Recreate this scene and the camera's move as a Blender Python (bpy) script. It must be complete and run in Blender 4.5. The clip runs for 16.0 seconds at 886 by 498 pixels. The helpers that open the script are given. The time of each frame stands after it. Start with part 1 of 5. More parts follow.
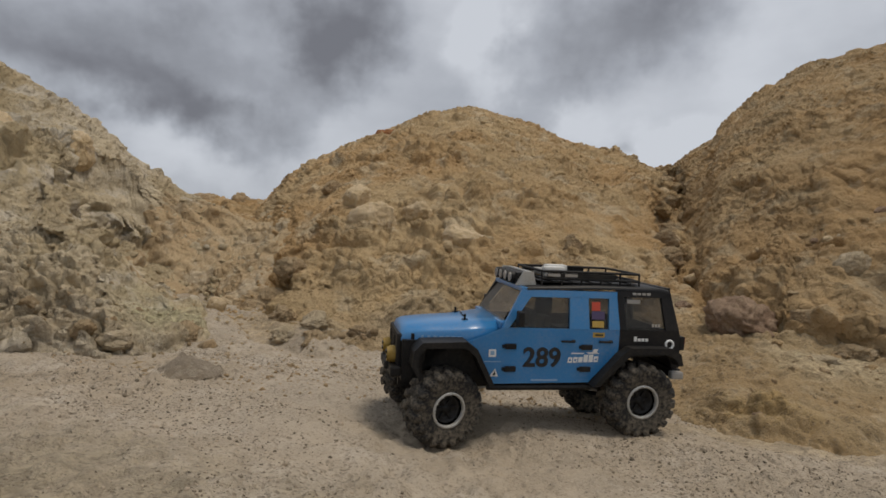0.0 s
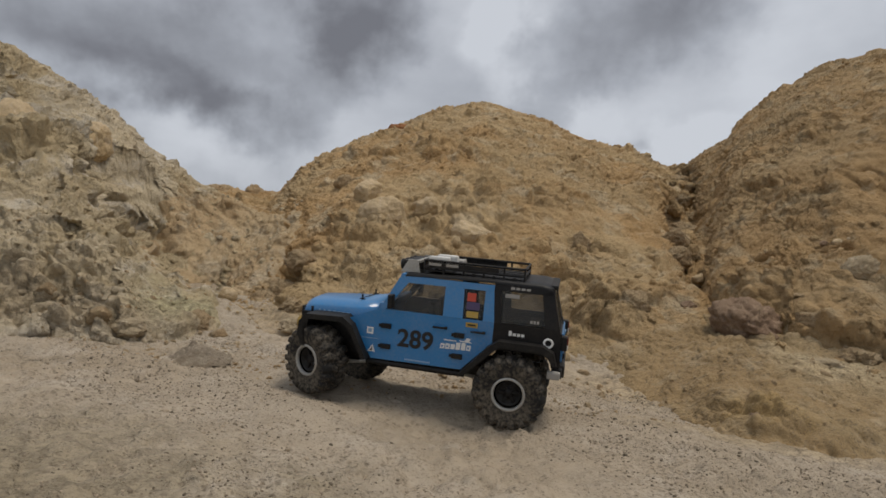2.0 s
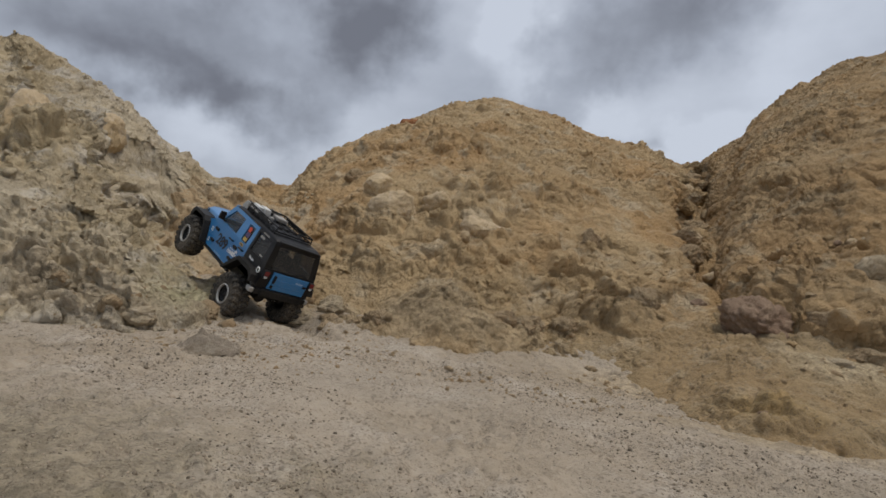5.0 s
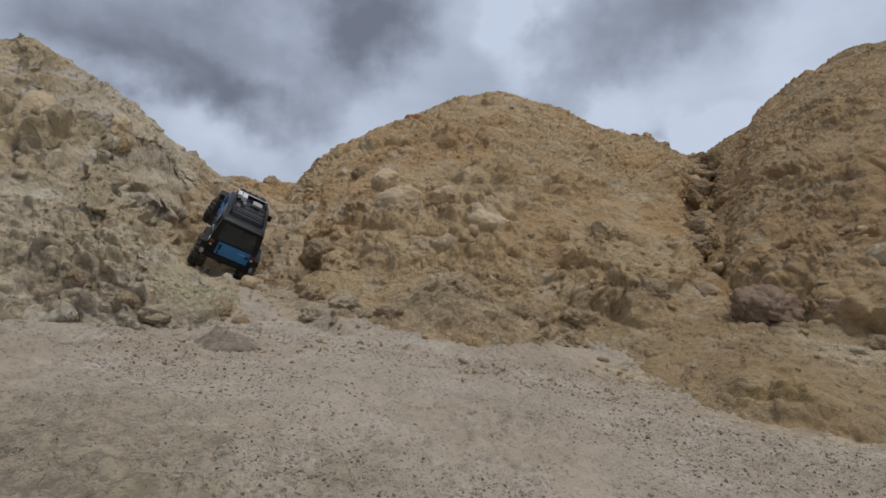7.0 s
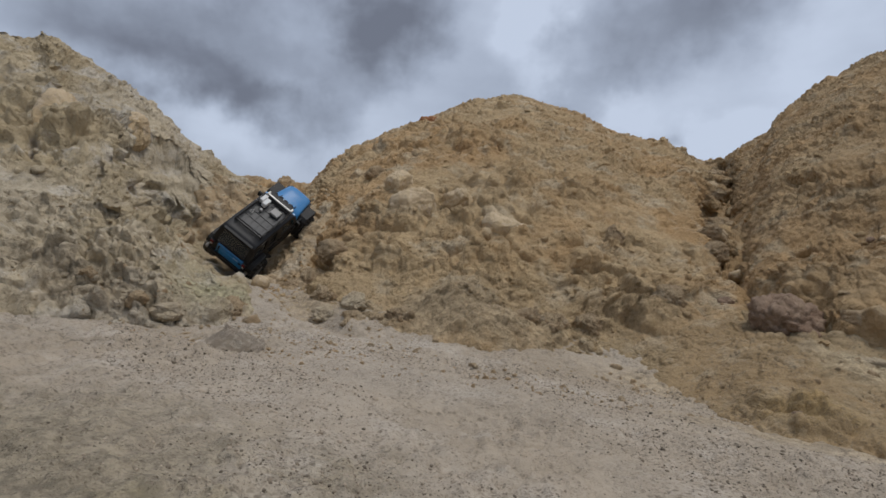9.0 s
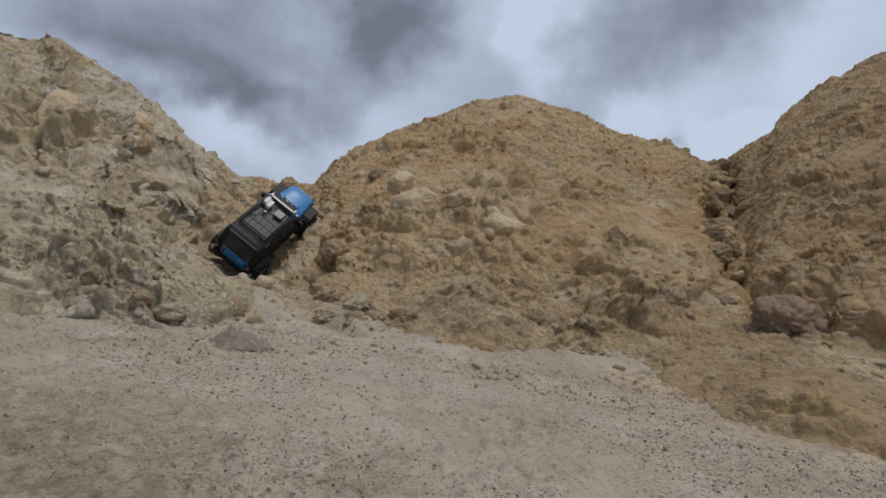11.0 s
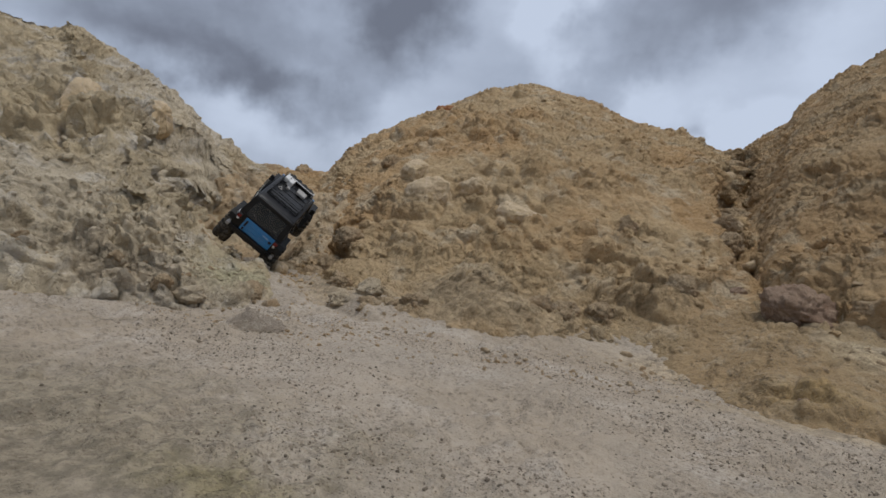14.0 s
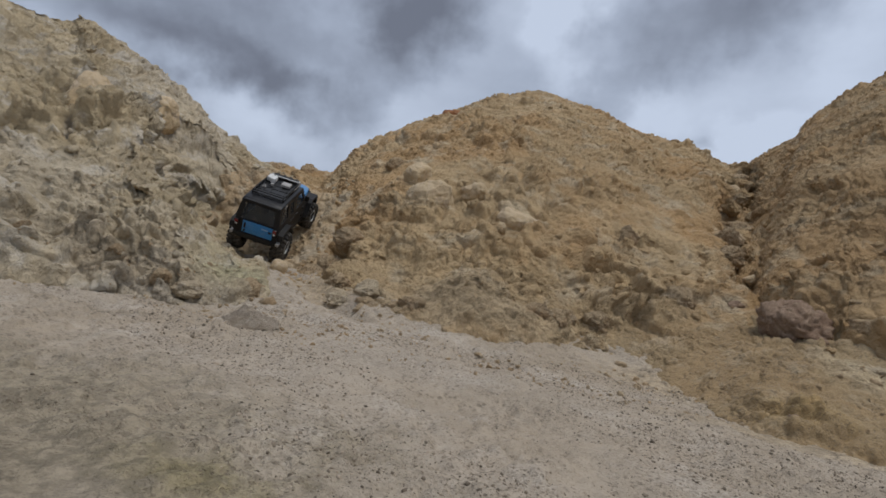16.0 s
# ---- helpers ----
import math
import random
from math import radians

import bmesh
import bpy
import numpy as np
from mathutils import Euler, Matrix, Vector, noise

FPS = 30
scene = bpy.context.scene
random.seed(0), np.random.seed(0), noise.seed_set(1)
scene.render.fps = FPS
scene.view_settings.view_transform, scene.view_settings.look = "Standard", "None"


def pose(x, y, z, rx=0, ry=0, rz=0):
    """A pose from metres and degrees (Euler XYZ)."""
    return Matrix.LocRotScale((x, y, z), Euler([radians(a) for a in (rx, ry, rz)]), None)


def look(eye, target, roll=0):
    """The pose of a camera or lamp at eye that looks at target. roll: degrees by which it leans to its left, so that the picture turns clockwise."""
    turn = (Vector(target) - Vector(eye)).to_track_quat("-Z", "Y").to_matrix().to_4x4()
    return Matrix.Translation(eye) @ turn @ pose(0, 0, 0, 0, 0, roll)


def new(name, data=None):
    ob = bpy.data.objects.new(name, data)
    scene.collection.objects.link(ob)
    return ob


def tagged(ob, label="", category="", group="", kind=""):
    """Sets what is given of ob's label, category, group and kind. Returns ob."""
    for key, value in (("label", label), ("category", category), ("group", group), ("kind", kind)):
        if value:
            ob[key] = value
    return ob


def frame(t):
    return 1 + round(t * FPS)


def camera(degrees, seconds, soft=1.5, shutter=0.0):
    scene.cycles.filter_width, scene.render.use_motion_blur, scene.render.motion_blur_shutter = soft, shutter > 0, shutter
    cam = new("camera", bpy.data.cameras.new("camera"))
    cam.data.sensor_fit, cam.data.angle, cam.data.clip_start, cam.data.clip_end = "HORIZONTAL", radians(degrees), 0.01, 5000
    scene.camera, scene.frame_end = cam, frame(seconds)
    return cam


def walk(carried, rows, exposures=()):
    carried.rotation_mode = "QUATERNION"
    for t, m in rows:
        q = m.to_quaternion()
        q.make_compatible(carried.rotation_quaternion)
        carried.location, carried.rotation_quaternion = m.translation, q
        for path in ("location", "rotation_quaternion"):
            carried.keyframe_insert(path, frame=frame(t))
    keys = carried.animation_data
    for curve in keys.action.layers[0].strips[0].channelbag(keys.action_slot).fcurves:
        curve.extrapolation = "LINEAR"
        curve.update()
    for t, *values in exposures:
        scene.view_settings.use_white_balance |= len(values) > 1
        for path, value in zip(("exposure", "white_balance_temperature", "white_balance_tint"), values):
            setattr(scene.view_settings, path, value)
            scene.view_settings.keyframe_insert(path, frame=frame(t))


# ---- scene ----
SECONDS = 16.0
cam = camera(76.2, SECONDS, 1.6)

# eye (x, y, z) and yaw to the left, pitch up, roll, in degrees
PATH = [
    (0.0, -0.000, -0.003, 0.290, 0.34, -0.01, -0.10),
    (0.5, 0.026, -0.009, 0.291, -0.24, 0.01, 1.59),
    (1.0, 0.027, -0.013, 0.289, 0.34, 0.01, 2.54),
    (1.5, 0.024, -0.025, 0.290, 0.76, -0.59, 1.98),
    (2.0, 0.015, -0.024, 0.294, 1.60, -0.60, 1.01),
    (2.5, 0.028, -0.026, 0.296, 1.47, -0.52, 1.77),
    (3.0, 0.019, -0.023, 0.291, 1.85, -0.53, 1.25),
    (3.5, 0.030, -0.030, 0.291, 2.24, -0.78, 2.16),
    (4.0, 0.023, -0.023, 0.288, 2.46, -0.88, 1.80),
    (4.5, 0.022, -0.023, 0.288, 2.62, -0.90, 1.87),
    (7.0, 0.005, -0.028, 0.282, 3.08, -1.43, 0.82),
    (7.5, 0.002, -0.026, 0.284, 3.17, -1.25, 0.77),
    (8.0, 0.006, -0.021, 0.283, 3.93, -1.14, 1.63),
    (8.5, 0.010, -0.016, 0.281, 4.22, -1.10, 1.94),
    (9.0, 0.005, -0.015, 0.282, 4.38, -1.20, 1.74),
    (11.5, 0.005, -0.021, 0.282, 4.89, -1.13, 1.79),
    (12.0, 0.005, -0.040, 0.281, 5.78, -1.84, 1.42),
    (12.5, 0.011, -0.049, 0.280, 5.77, -2.25, 1.67),
    (13.0, 0.009, -0.047, 0.278, 5.89, -2.28, 1.59),
    (13.5, 0.016, -0.051, 0.278, 5.92, -2.45, 2.14),
    (14.0, 0.012, -0.044, 0.278, 5.95, -2.32, 2.23),
    (14.5, 0.032, -0.059, 0.280, 6.05, -2.74, 3.75),
    (15.0, 0.028, -0.057, 0.277, 6.12, -2.48, 3.80),
    (15.5, 0.035, -0.061, 0.280, 6.56, -2.36, 4.75),
    (16.0, 0.028, -0.048, 0.280, 6.39, -1.98, 4.12),
]


def camera_pose(x, y, z, yaw, pitch, roll):
    a, b = radians(yaw), radians(pitch)
    ahead = Vector((-math.sin(a) * math.cos(b), math.cos(a) * math.cos(b), math.sin(b)))
    eye = Vector((x, y, z))
    return look(eye, eye + ahead, roll)


# the clip's white balance drifts from warm to neutral
BALANCE = [(0.0, 0.0, 7250, 10), (3.5, 0.0, 7200, 10), (4.7, 0.0, 6880, 10), (7.0, 0.0, 6370, 10), (SECONDS, 0.0, 6320, 10)]
walk(cam, [(t, camera_pose(*p)) for t, *p in PATH], BALANCE)

# ---- light: a bright, broken overcast ----
SUN_ELEVATION, SUN_TURN = 70.0, 94.0  # degrees; turn is counted clockwise from +y, seen from above


def make_world():
    world = bpy.data.worlds.new("overcast_sky")
    scene.world = world
    world.use_nodes = True
    nt = world.node_tree
    nt.nodes.clear()
    N, L = nt.nodes.new, nt.links.new
    out, bg = N("ShaderNodeOutputWorld"), N("ShaderNodeBackground")
    L(bg.outputs[0], out.inputs[0])
    sky = N("ShaderNodeTexSky")
    sky.sky_type, sky.sun_disc = "NISHITA", False
    sky.sun_elevation, sky.sun_rotation = radians(SUN_ELEVATION), radians(SUN_TURN)
    sky.dust_density = 3.0
    dim = N("ShaderNodeMixRGB")
    dim.blend_type, dim.inputs[0].default_value, dim.inputs[2].default_value = "MULTIPLY", 1.0, (0.07, 0.07, 0.07, 1)
    L(sky.outputs[0], dim.inputs[1])
    tc = N("ShaderNodeTexCoord")
    # the direction, warped a little so that no cloud has a clean rim
    warp = N("ShaderNodeTexNoise")
    warp.inputs["Scale"].default_value, warp.inputs["Detail"].default_value = 4.5, 5.0
    warp.inputs["Roughness"].default_value = 0.55
    L(tc.outputs["Generated"], warp.inputs["Vector"])
    off = N("ShaderNodeVectorMath")
    off.operation = "MULTIPLY_ADD"
    off.inputs[1].default_value, off.inputs[2].default_value = (0.34, 0.34, 0.34), (-0.17, -0.17, -0.17)
    L(warp.outputs["Color"], off.inputs[0])
    way = N("ShaderNodeVectorMath")
    way.operation = "ADD"
    L(tc.outputs["Generated"], way.inputs[0]), L(off.outputs[0], way.inputs[1])
    # soft base cover
    base = N("ShaderNodeTexNoise")
    base.inputs["Scale"].default_value, base.inputs["Detail"].default_value = 3.2, 6.0
    stretch = N("ShaderNodeVectorMath")
    stretch.operation = "MULTIPLY"
    stretch.inputs[1].default_value = (1.0, 1.0, 1.9)
    L(tc.outputs["Generated"], stretch.inputs[0]), L(stretch.outputs[0], base.inputs["Vector"])
    total = N("ShaderNodeMath")
    total.operation = "MULTIPLY_ADD"
    total.inputs[1].default_value, total.inputs[2].default_value = 1.1, -0.33
    L(base.outputs[0], total.inputs[0])
    last = total.outputs[0]
    for (cx, cz), (sx, sz), amount in CLOUDS:
        d = Vector((cx, 1.0, cz)).normalized()
        sub, mul, leng, mr = N("ShaderNodeVectorMath"), N("ShaderNodeVectorMath"), N("ShaderNodeVectorMath"), N("ShaderNodeMapRange")
        sub.operation, mul.operation, leng.operation = "SUBTRACT", "MULTIPLY", "LENGTH"
        sub.inputs[1].default_value, mul.inputs[1].default_value = d, (1 / sx, 0.8 / sx, 1 / sz)
        mr.interpolation_type = "SMOOTHSTEP"
        for n, v in zip(("From Min", "From Max", "To Min", "To Max"), (0.15, 1.25, amount, 0.0)):
            mr.inputs[n].default_value = v
        L(way.outputs[0], sub.inputs[0]), L(sub.outputs[0], mul.inputs[0]), L(mul.outputs[0], leng.inputs[0])
        L(leng.outputs["Value"], mr.inputs["Value"])
        add = N("ShaderNodeMath")
        add.operation = "ADD"
        L(last, add.inputs[0]), L(mr.outputs[0], add.inputs[1])
        last = add.outputs[0]
    ramp = N("ShaderNodeValToRGB")
    el = ramp.color_ramp.elements
    el[0].position, el[0].color = 0.0, (0.60, 0.67, 0.80, 1)
    el[1].position, el[1].color = 1.0, (0.175, 0.192, 0.240, 1)
    mid = el.new(0.45)
    mid.color = (0.39, 0.44, 0.54, 1)
    L(last, ramp.inputs[0])
    mix = N("ShaderNodeMixRGB")
    mix.inputs[0].default_value = 0.93
    L(dim.outputs[0], mix.inputs[1]), L(ramp.outputs[0], mix.inputs[2])
    L(mix.outputs[0], bg.inputs[0])
    bg.inputs[1].default_value = 0.95


# dark banks (positive) and bright gaps (negative): direction, half size, strength
CLOUDS = [
    ((-0.55, 0.35), (0.34, 0.13), 0.56), ((-0.50, 0.27), (0.20, 0.06), 0.36), ((-0.80, 0.34), (0.16, 0.10), 0.10), ((-0.19, 0.37), (0.13, 0.13), 0.66),
    ((0.30, 0.39), (0.16, 0.11), 0.66), ((0.13, 0.29), (0.09, 0.05), 0.20), ((0.33, 0.185), (0.05, 0.035), 0.45), ((0.22, 0.24), (0.06, 0.04), 0.15),
    ((-0.47, 0.15), (0.16, 0.05), -0.18), ((-0.36, 0.22), (0.10, 0.07), 0.18), ((0.20, 0.25), (0.12, 0.05), -0.25), ((0.46, 0.16), (0.16, 0.07), -0.45),
    ((0.62, 0.38), (0.18, 0.14), -0.20), ((-0.95, 0.50), (0.14, 0.10), -0.20), ((0.07, 0.38), (0.07, 0.10), -0.35), ((-0.33, 0.31), (0.05, 0.10), -0.22),
]
make_world()
sun_data = bpy.data.lights.new("sun", "SUN")
sun_data.energy, sun_data.angle, sun_data.color = 1.66, radians(20), (1.0, 0.95, 0.88)
sun = new("sun", sun_data)
_e, _r = radians(SUN_ELEVATION), radians(SUN_TURN)
sun.matrix_world = look(Vector((math.sin(_r) * math.cos(_e), math.cos(_r) * math.cos(_e), math.sin(_e))) * 20, (0, 0, 0))


# ---- noise for the soil's shape ----
def _hash(ix, iy, iz, seed):
    h = (ix.astype(np.int64) * 374761393 + iy.astype(np.int64) * 668265263 + iz.astype(np.int64) * 2147483647 + seed * 974634777) & 0xFFFFFFFF
    h = ((h ^ (h >> 13)) * 1274126177) & 0xFFFFFFFF
    h = ((h ^ (h >> 16)) * 2246822519) & 0xFFFFFFFF
    return ((h ^ (h >> 15)) & 0xFFFFFF) / float(0x1000000)


def vnoise(p, scale, seed=0):
    """Smooth value noise from -1 to 1 at points p (n, 3)."""
    q = p * scale
    i = np.floor(q)
    f = q - i
    w = f * f * f * (f * (f * 6 - 15) + 10)
    i = i.astype(np.int64)
    total = 0.0
    for dx in (0, 1):
        for dy in (0, 1):
            for dz in (0, 1):
                k = (w[:, 0] if dx else 1 - w[:, 0]) * (w[:, 1] if dy else 1 - w[:, 1]) * (w[:, 2] if dz else 1 - w[:, 2])
                total = total + k * _hash(i[:, 0] + dx, i[:, 1] + dy, i[:, 2] + dz, seed)
    return 2 * total - 1


def fbm(p, scale, octaves=4, gain=0.5, seed=0):
    total, amp, norm = 0.0, 1.0, 0.0
    for o in range(octaves):
        total = total + amp * vnoise(p, scale * 2.03**o, seed + o)
        norm += amp
        amp *= gain
    return total / norm


def clods(u, v, size, seed=0, fill=0.7):
    """Rounded lumps of uneven size scattered on a plane of metres u, v: heights from 0 to 1."""
    a, b = u / size, v / size
    ia, ib = np.floor(a).astype(np.int64), np.floor(b).astype(np.int64)
    zero, best = np.zeros_like(ia), np.zeros(len(u))
    for dx in (-1, 0, 1):
        for dy in (-1, 0, 1):
            ja, jb = ia + dx, ib + dy
            ca, cb = ja + 0.15 + 0.7 * _hash(ja, jb, zero, seed), jb + 0.15 + 0.7 * _hash(ja, jb, zero, seed + 1)
            r = 0.25 + 0.5 * _hash(ja, jb, zero, seed + 2)
            on = _hash(ja, jb, zero, seed + 3) < fill
            d = 1 - ((a - ca) ** 2 + (b - cb) ** 2) / r**2
            best = np.maximum(best, np.where(on & (d > 0), np.sqrt(np.maximum(d, 0)) * r * 1.5, 0))
    return best


def crumble(p, size, seed=0, fill=0.7):
    """Broken, close-packed clods: flat-topped pieces of uneven height with grooves between, heights from 0 to 1."""
    a = p / size
    i = np.floor(a - 0.5).astype(np.int64)
    first, second, pick = np.full(len(p), 9.0), np.full(len(p), 9.0), np.zeros(len(p))
    for dx in (0, 1):
        for dy in (0, 1):
            for dz in (0, 1):
                j = i + [dx, dy, dz]
                h, k = _hash(j[:, 0], j[:, 1], j[:, 2], seed), _hash(j[:, 0], j[:, 1], j[:, 2], seed + 1)
                off = 0.5 + 0.7 * (np.stack([(h * 31.7) % 1.0, (k * 17.9) % 1.0, (k * 53.3) % 1.0], 1) - 0.5)
                d = np.sqrt(np.sum((a - j - off) ** 2, axis=1))
                near = d < first
                second = np.where(near, first, np.minimum(second, d))
                first, pick = np.where(near, d, first), np.where(near, h, pick)
    e = np.clip((second - first) * 2.4, 0, 1)
    return e * (2 - e) * np.where(pick < fill, 0.3 + 0.7 * pick / fill, 0.0)


def mesh_grid(name, pts, nu, nv, material):
    """A sheet of nu x nv points, as one smooth mesh object."""
    me = bpy.data.meshes.new(name)
    idx = np.arange(nu * nv).reshape(nu, nv)
    quads = np.stack([idx[:-1, :-1], idx[1:, :-1], idx[1:, 1:], idx[:-1, 1:]], -1).reshape(-1, 4)
    me.vertices.add(nu * nv)
    me.vertices.foreach_set("co", pts.astype(np.float32).ravel())
    me.loops.add(quads.size)
    me.loops.foreach_set("vertex_index", quads.astype(np.int32).ravel())
    me.polygons.add(len(quads))
    me.polygons.foreach_set("loop_start", np.arange(0, quads.size, 4, dtype=np.int32))
    me.polygons.foreach_set("use_smooth", np.ones(len(quads), dtype=bool))
    me.update()
    me.validate()
    me.materials.append(material)
    return new(name, me)


def grid_normals(g):
    du, dv = np.gradient(g, axis=0), np.gradient(g, axis=1)
    n = np.cross(du, dv)
    return n / np.maximum(np.linalg.norm(n, axis=2, keepdims=True), 1e-9)


# ---- materials ----
def material(name, colour=(0.5, 0.5, 0.5), rough=0.6, metal=0.0):
    m = bpy.data.materials.new(name)
    m.use_nodes = True
    b = m.node_tree.nodes["Principled BSDF"]
    b.inputs["Base Color"].default_value, b.inputs["Roughness"].default_value = (*colour, 1), rough
    b.inputs["Metallic"].default_value = metal
    return m


def soil(name, colours, patch=1.6, fine=60.0, bump=0.6, grit=0.5, speck=0.0, pitted=0.0, patches=(), smudge=0.20):
    """Dry soil. colours: pale, main, warm, dark. patch: large stains a metre; fine: grains a metre; speck: share of
    dark grit and painted pit shade;
    pitted: strength of small rain pits, or below 0 of crumbs; patches: beds of another soil (centre, half size,
    colour)."""
    m = material(name, colours[1], 0.95)
    nt = m.node_tree
    N, L = nt.nodes.new, nt.links.new
    b = nt.nodes["Principled BSDF"]
    b.inputs["Specular IOR Level"].default_value = 0.2
    tc = N("ShaderNodeTexCoord")

    def noise_of(scale, detail, rough=0.6):
        n = N("ShaderNodeTexNoise")
        n.inputs["Scale"].default_value, n.inputs["Detail"].default_value, n.inputs["Roughness"].default_value = scale, detail, rough
        L(tc.outputs["Object"], n.inputs["Vector"])
        return n

    def span(src, a, c, lo=0.0, hi=1.0):
        r = N("ShaderNodeMapRange")
        r.interpolation_type = "SMOOTHSTEP"
        for k, v in zip(("From Min", "From Max", "To Min", "To Max"), (a, c, lo, hi)):
            r.inputs[k].default_value = v
        L(src, r.inputs["Value"])
        return r.outputs[0]

    def blend(fac, one, two, mode="MIX"):
        x = N("ShaderNodeMixRGB")
        x.blend_type = mode
        L(fac, x.inputs[0])
        for k, src in ((1, one), (2, two)):
            if isinstance(src, tuple):
                x.inputs[k].default_value = (*src, 1)
            else:
                L(src, x.inputs[k])
        return x.outputs[0]

    pale, main, warm, dark = colours
    big, mid, small, dots = noise_of(patch, 5), noise_of(patch * 4.7, 6, 0.65), noise_of(patch * 17, 6, 0.7), noise_of(fine * 3, 4, 0.7)
    col = blend(span(big.outputs[0], 0.42, 0.60), main, warm)
    col = blend(span(mid.outputs[0], 0.50, 0.66, 0, 0.85), col, pale)
    col = blend(span(small.outputs[0], 0.34, 0.50, smudge, 0.0), col, dark)
    col = blend(span(dots.outputs[0], 0.30, 0.70, 0.22, 0.0), col, dark)
    for (px, py), (wx, wy), tone in patches:
        sub, mul, leng, add = N("ShaderNodeVectorMath"), N("ShaderNodeVectorMath"), N("ShaderNodeVectorMath"), N("ShaderNodeMath")
        sub.operation, mul.operation, leng.operation, add.operation = "SUBTRACT", "MULTIPLY", "LENGTH", "MULTIPLY_ADD"
        sub.inputs[1].default_value, mul.inputs[1].default_value = (px, py, 0), (1 / wx, 1 / wy, 0)
        L(tc.outputs["Object"], sub.inputs[0]), L(sub.outputs[0], mul.inputs[0]), L(mul.outputs[0], leng.inputs[0])
        L(noise_of(9.0, 7, 0.72).outputs[0], add.inputs[0]), L(leng.outputs["Value"], add.inputs[2])
        add.inputs[1].default_value = 2.6
        col = blend(span(add.outputs[0], 1.5, 2.7, 0.8, 0.0), col, blend(span(noise_of(48.0, 5, 0.7).outputs[0], 0.40, 0.60), tuple(0.66 * c for c in tone), tuple(1.12 * c for c in tone)))
    dips = []
    if speck:
        # the dark tones are grit and also the shade inside small pits, painted in
        for scale, amount, lo, tone in ((95.0, speck, 0.44, (0.17, 0.135, 0.095)), (170.0, speck, 0.42, (0.18, 0.14, 0.10)), (320.0, speck * 0.8, 0.38, (0.19, 0.15, 0.11)), (90.0, speck * 0.5, 0.55, (0.62, 0.55, 0.45))):
            v, pick = N("ShaderNodeTexVoronoi"), N("ShaderNodeMath")
            v.inputs["Scale"].default_value = scale
            drag = N("ShaderNodeMapping")  # grit and painted pit shade, smeared along the way of driving
            drag.inputs["Rotation"].default_value, drag.inputs["Scale"].default_value = (0, 0, 0.35), (0.85, 1.1, 1.0)
            L(tc.outputs["Object"], drag.inputs["Vector"]), L(drag.outputs[0], v.inputs["Vector"])
            pick.operation = "MULTIPLY"
            L(span(v.outputs["Distance"], 0.16, 0.40, 1, 0), pick.inputs[0])
            L(span(noise_of(scale * 0.06, 5, 0.7).outputs[0], lo, lo + 0.14, 0, amount), pick.inputs[1])
            col = blend(pick.outputs[0], col, tone)
            dips.append((pick.outputs[0], 0.25 / scale))
    L(col, b.inputs["Base Color"])
    rough_bump, fine_bump = N("ShaderNodeBump"), N("ShaderNodeBump")
    rough_bump.inputs["Strength"].default_value, rough_bump.inputs["Distance"].default_value = bump, 0.02
    fine_bump.inputs["Strength"].default_value, fine_bump.inputs["Distance"].default_value = grit, 0.004
    L(noise_of(fine, 5, 0.75).outputs[0], rough_bump.inputs["Height"]), L(noise_of(fine * 5, 3, 0.7).outputs[0], fine_bump.inputs["Height"])
    L(rough_bump.outputs[0], fine_bump.inputs["Normal"])
    last = fine_bump.outputs[0]
    for src, depth in dips:
        dent = N("ShaderNodeBump")
        dent.invert = True
        dent.inputs["Strength"].default_value, dent.inputs["Distance"].default_value = 0.8, depth
        L(src, dent.inputs["Height"]), L(last, dent.inputs["Normal"])
        last = dent.outputs[0]
    if pitted:
        for scale, depth in ((75.0, 0.010), (150.0, 0.006)) if pitted > 0 else ((42.0, 0.016), (95.0, 0.010), (190.0, 0.005)):
            v, pick, bm = N("ShaderNodeTexVoronoi"), N("ShaderNodeMath"), N("ShaderNodeBump")
            v.feature = "SMOOTH_F1"
            bm.invert = pitted < 0  # crumbs instead of pits
            v.inputs["Scale"].default_value, v.inputs["Smoothness"].default_value = scale, 0.35
            shake = N("ShaderNodeMixRGB")
            shake.inputs[0].default_value = 0.06
            L(tc.outputs["Object"], shake.inputs[1]), L(noise_of(scale * 0.7, 3).outputs["Color"], shake.inputs[2])
            L(shake.outputs[0], v.inputs["Vector"])
            pick.operation = "MULTIPLY"
            L(span(v.outputs["Distance"], 0.05, 0.65), pick.inputs[0]), L(span(noise_of(scale * 0.09, 4, 0.65).outputs[0], 0.40, 0.62), pick.inputs[1])
            bm.inputs["Strength"].default_value, bm.inputs["Distance"].default_value = abs(pitted), depth
            L(pick.outputs[0], bm.inputs["Height"]), L(last, bm.inputs["Normal"])
            last = bm.outputs[0]
    L(last, b.inputs["Normal"])
    return m


SAND = soil("pale_sand", ((0.503, 0.437, 0.356), (0.432, 0.366, 0.285), (0.394, 0.323, 0.237), (0.285, 0.228, 0.166)), 1.1, 80, 0.30, 0.5, 0.55, 0.40,
            (((-0.44, 0.40), (0.42, 0.26), (0.30, 0.25, 0.17)), ((-0.40, 0.30), (0.25, 0.16), (0.26, 0.215, 0.15)), ((-0.20, 0.375), (0.075, 0.045), (0.27, 0.225, 0.125)), ((0.40, 1.30), (0.15, 0.14), (0.44, 0.345, 0.225)), ((-0.46, 1.62), (0.14, 0.15), (0.43, 0.33, 0.205)), ((0.60, 0.94), (0.26, 0.10), (0.42, 0.33, 0.215)), ((0.50, 0.52), (0.28, 0.18), (0.37, 0.305, 0.22)), ((-0.75, 0.93), (0.16, 0.035), (0.33, 0.27, 0.195))))
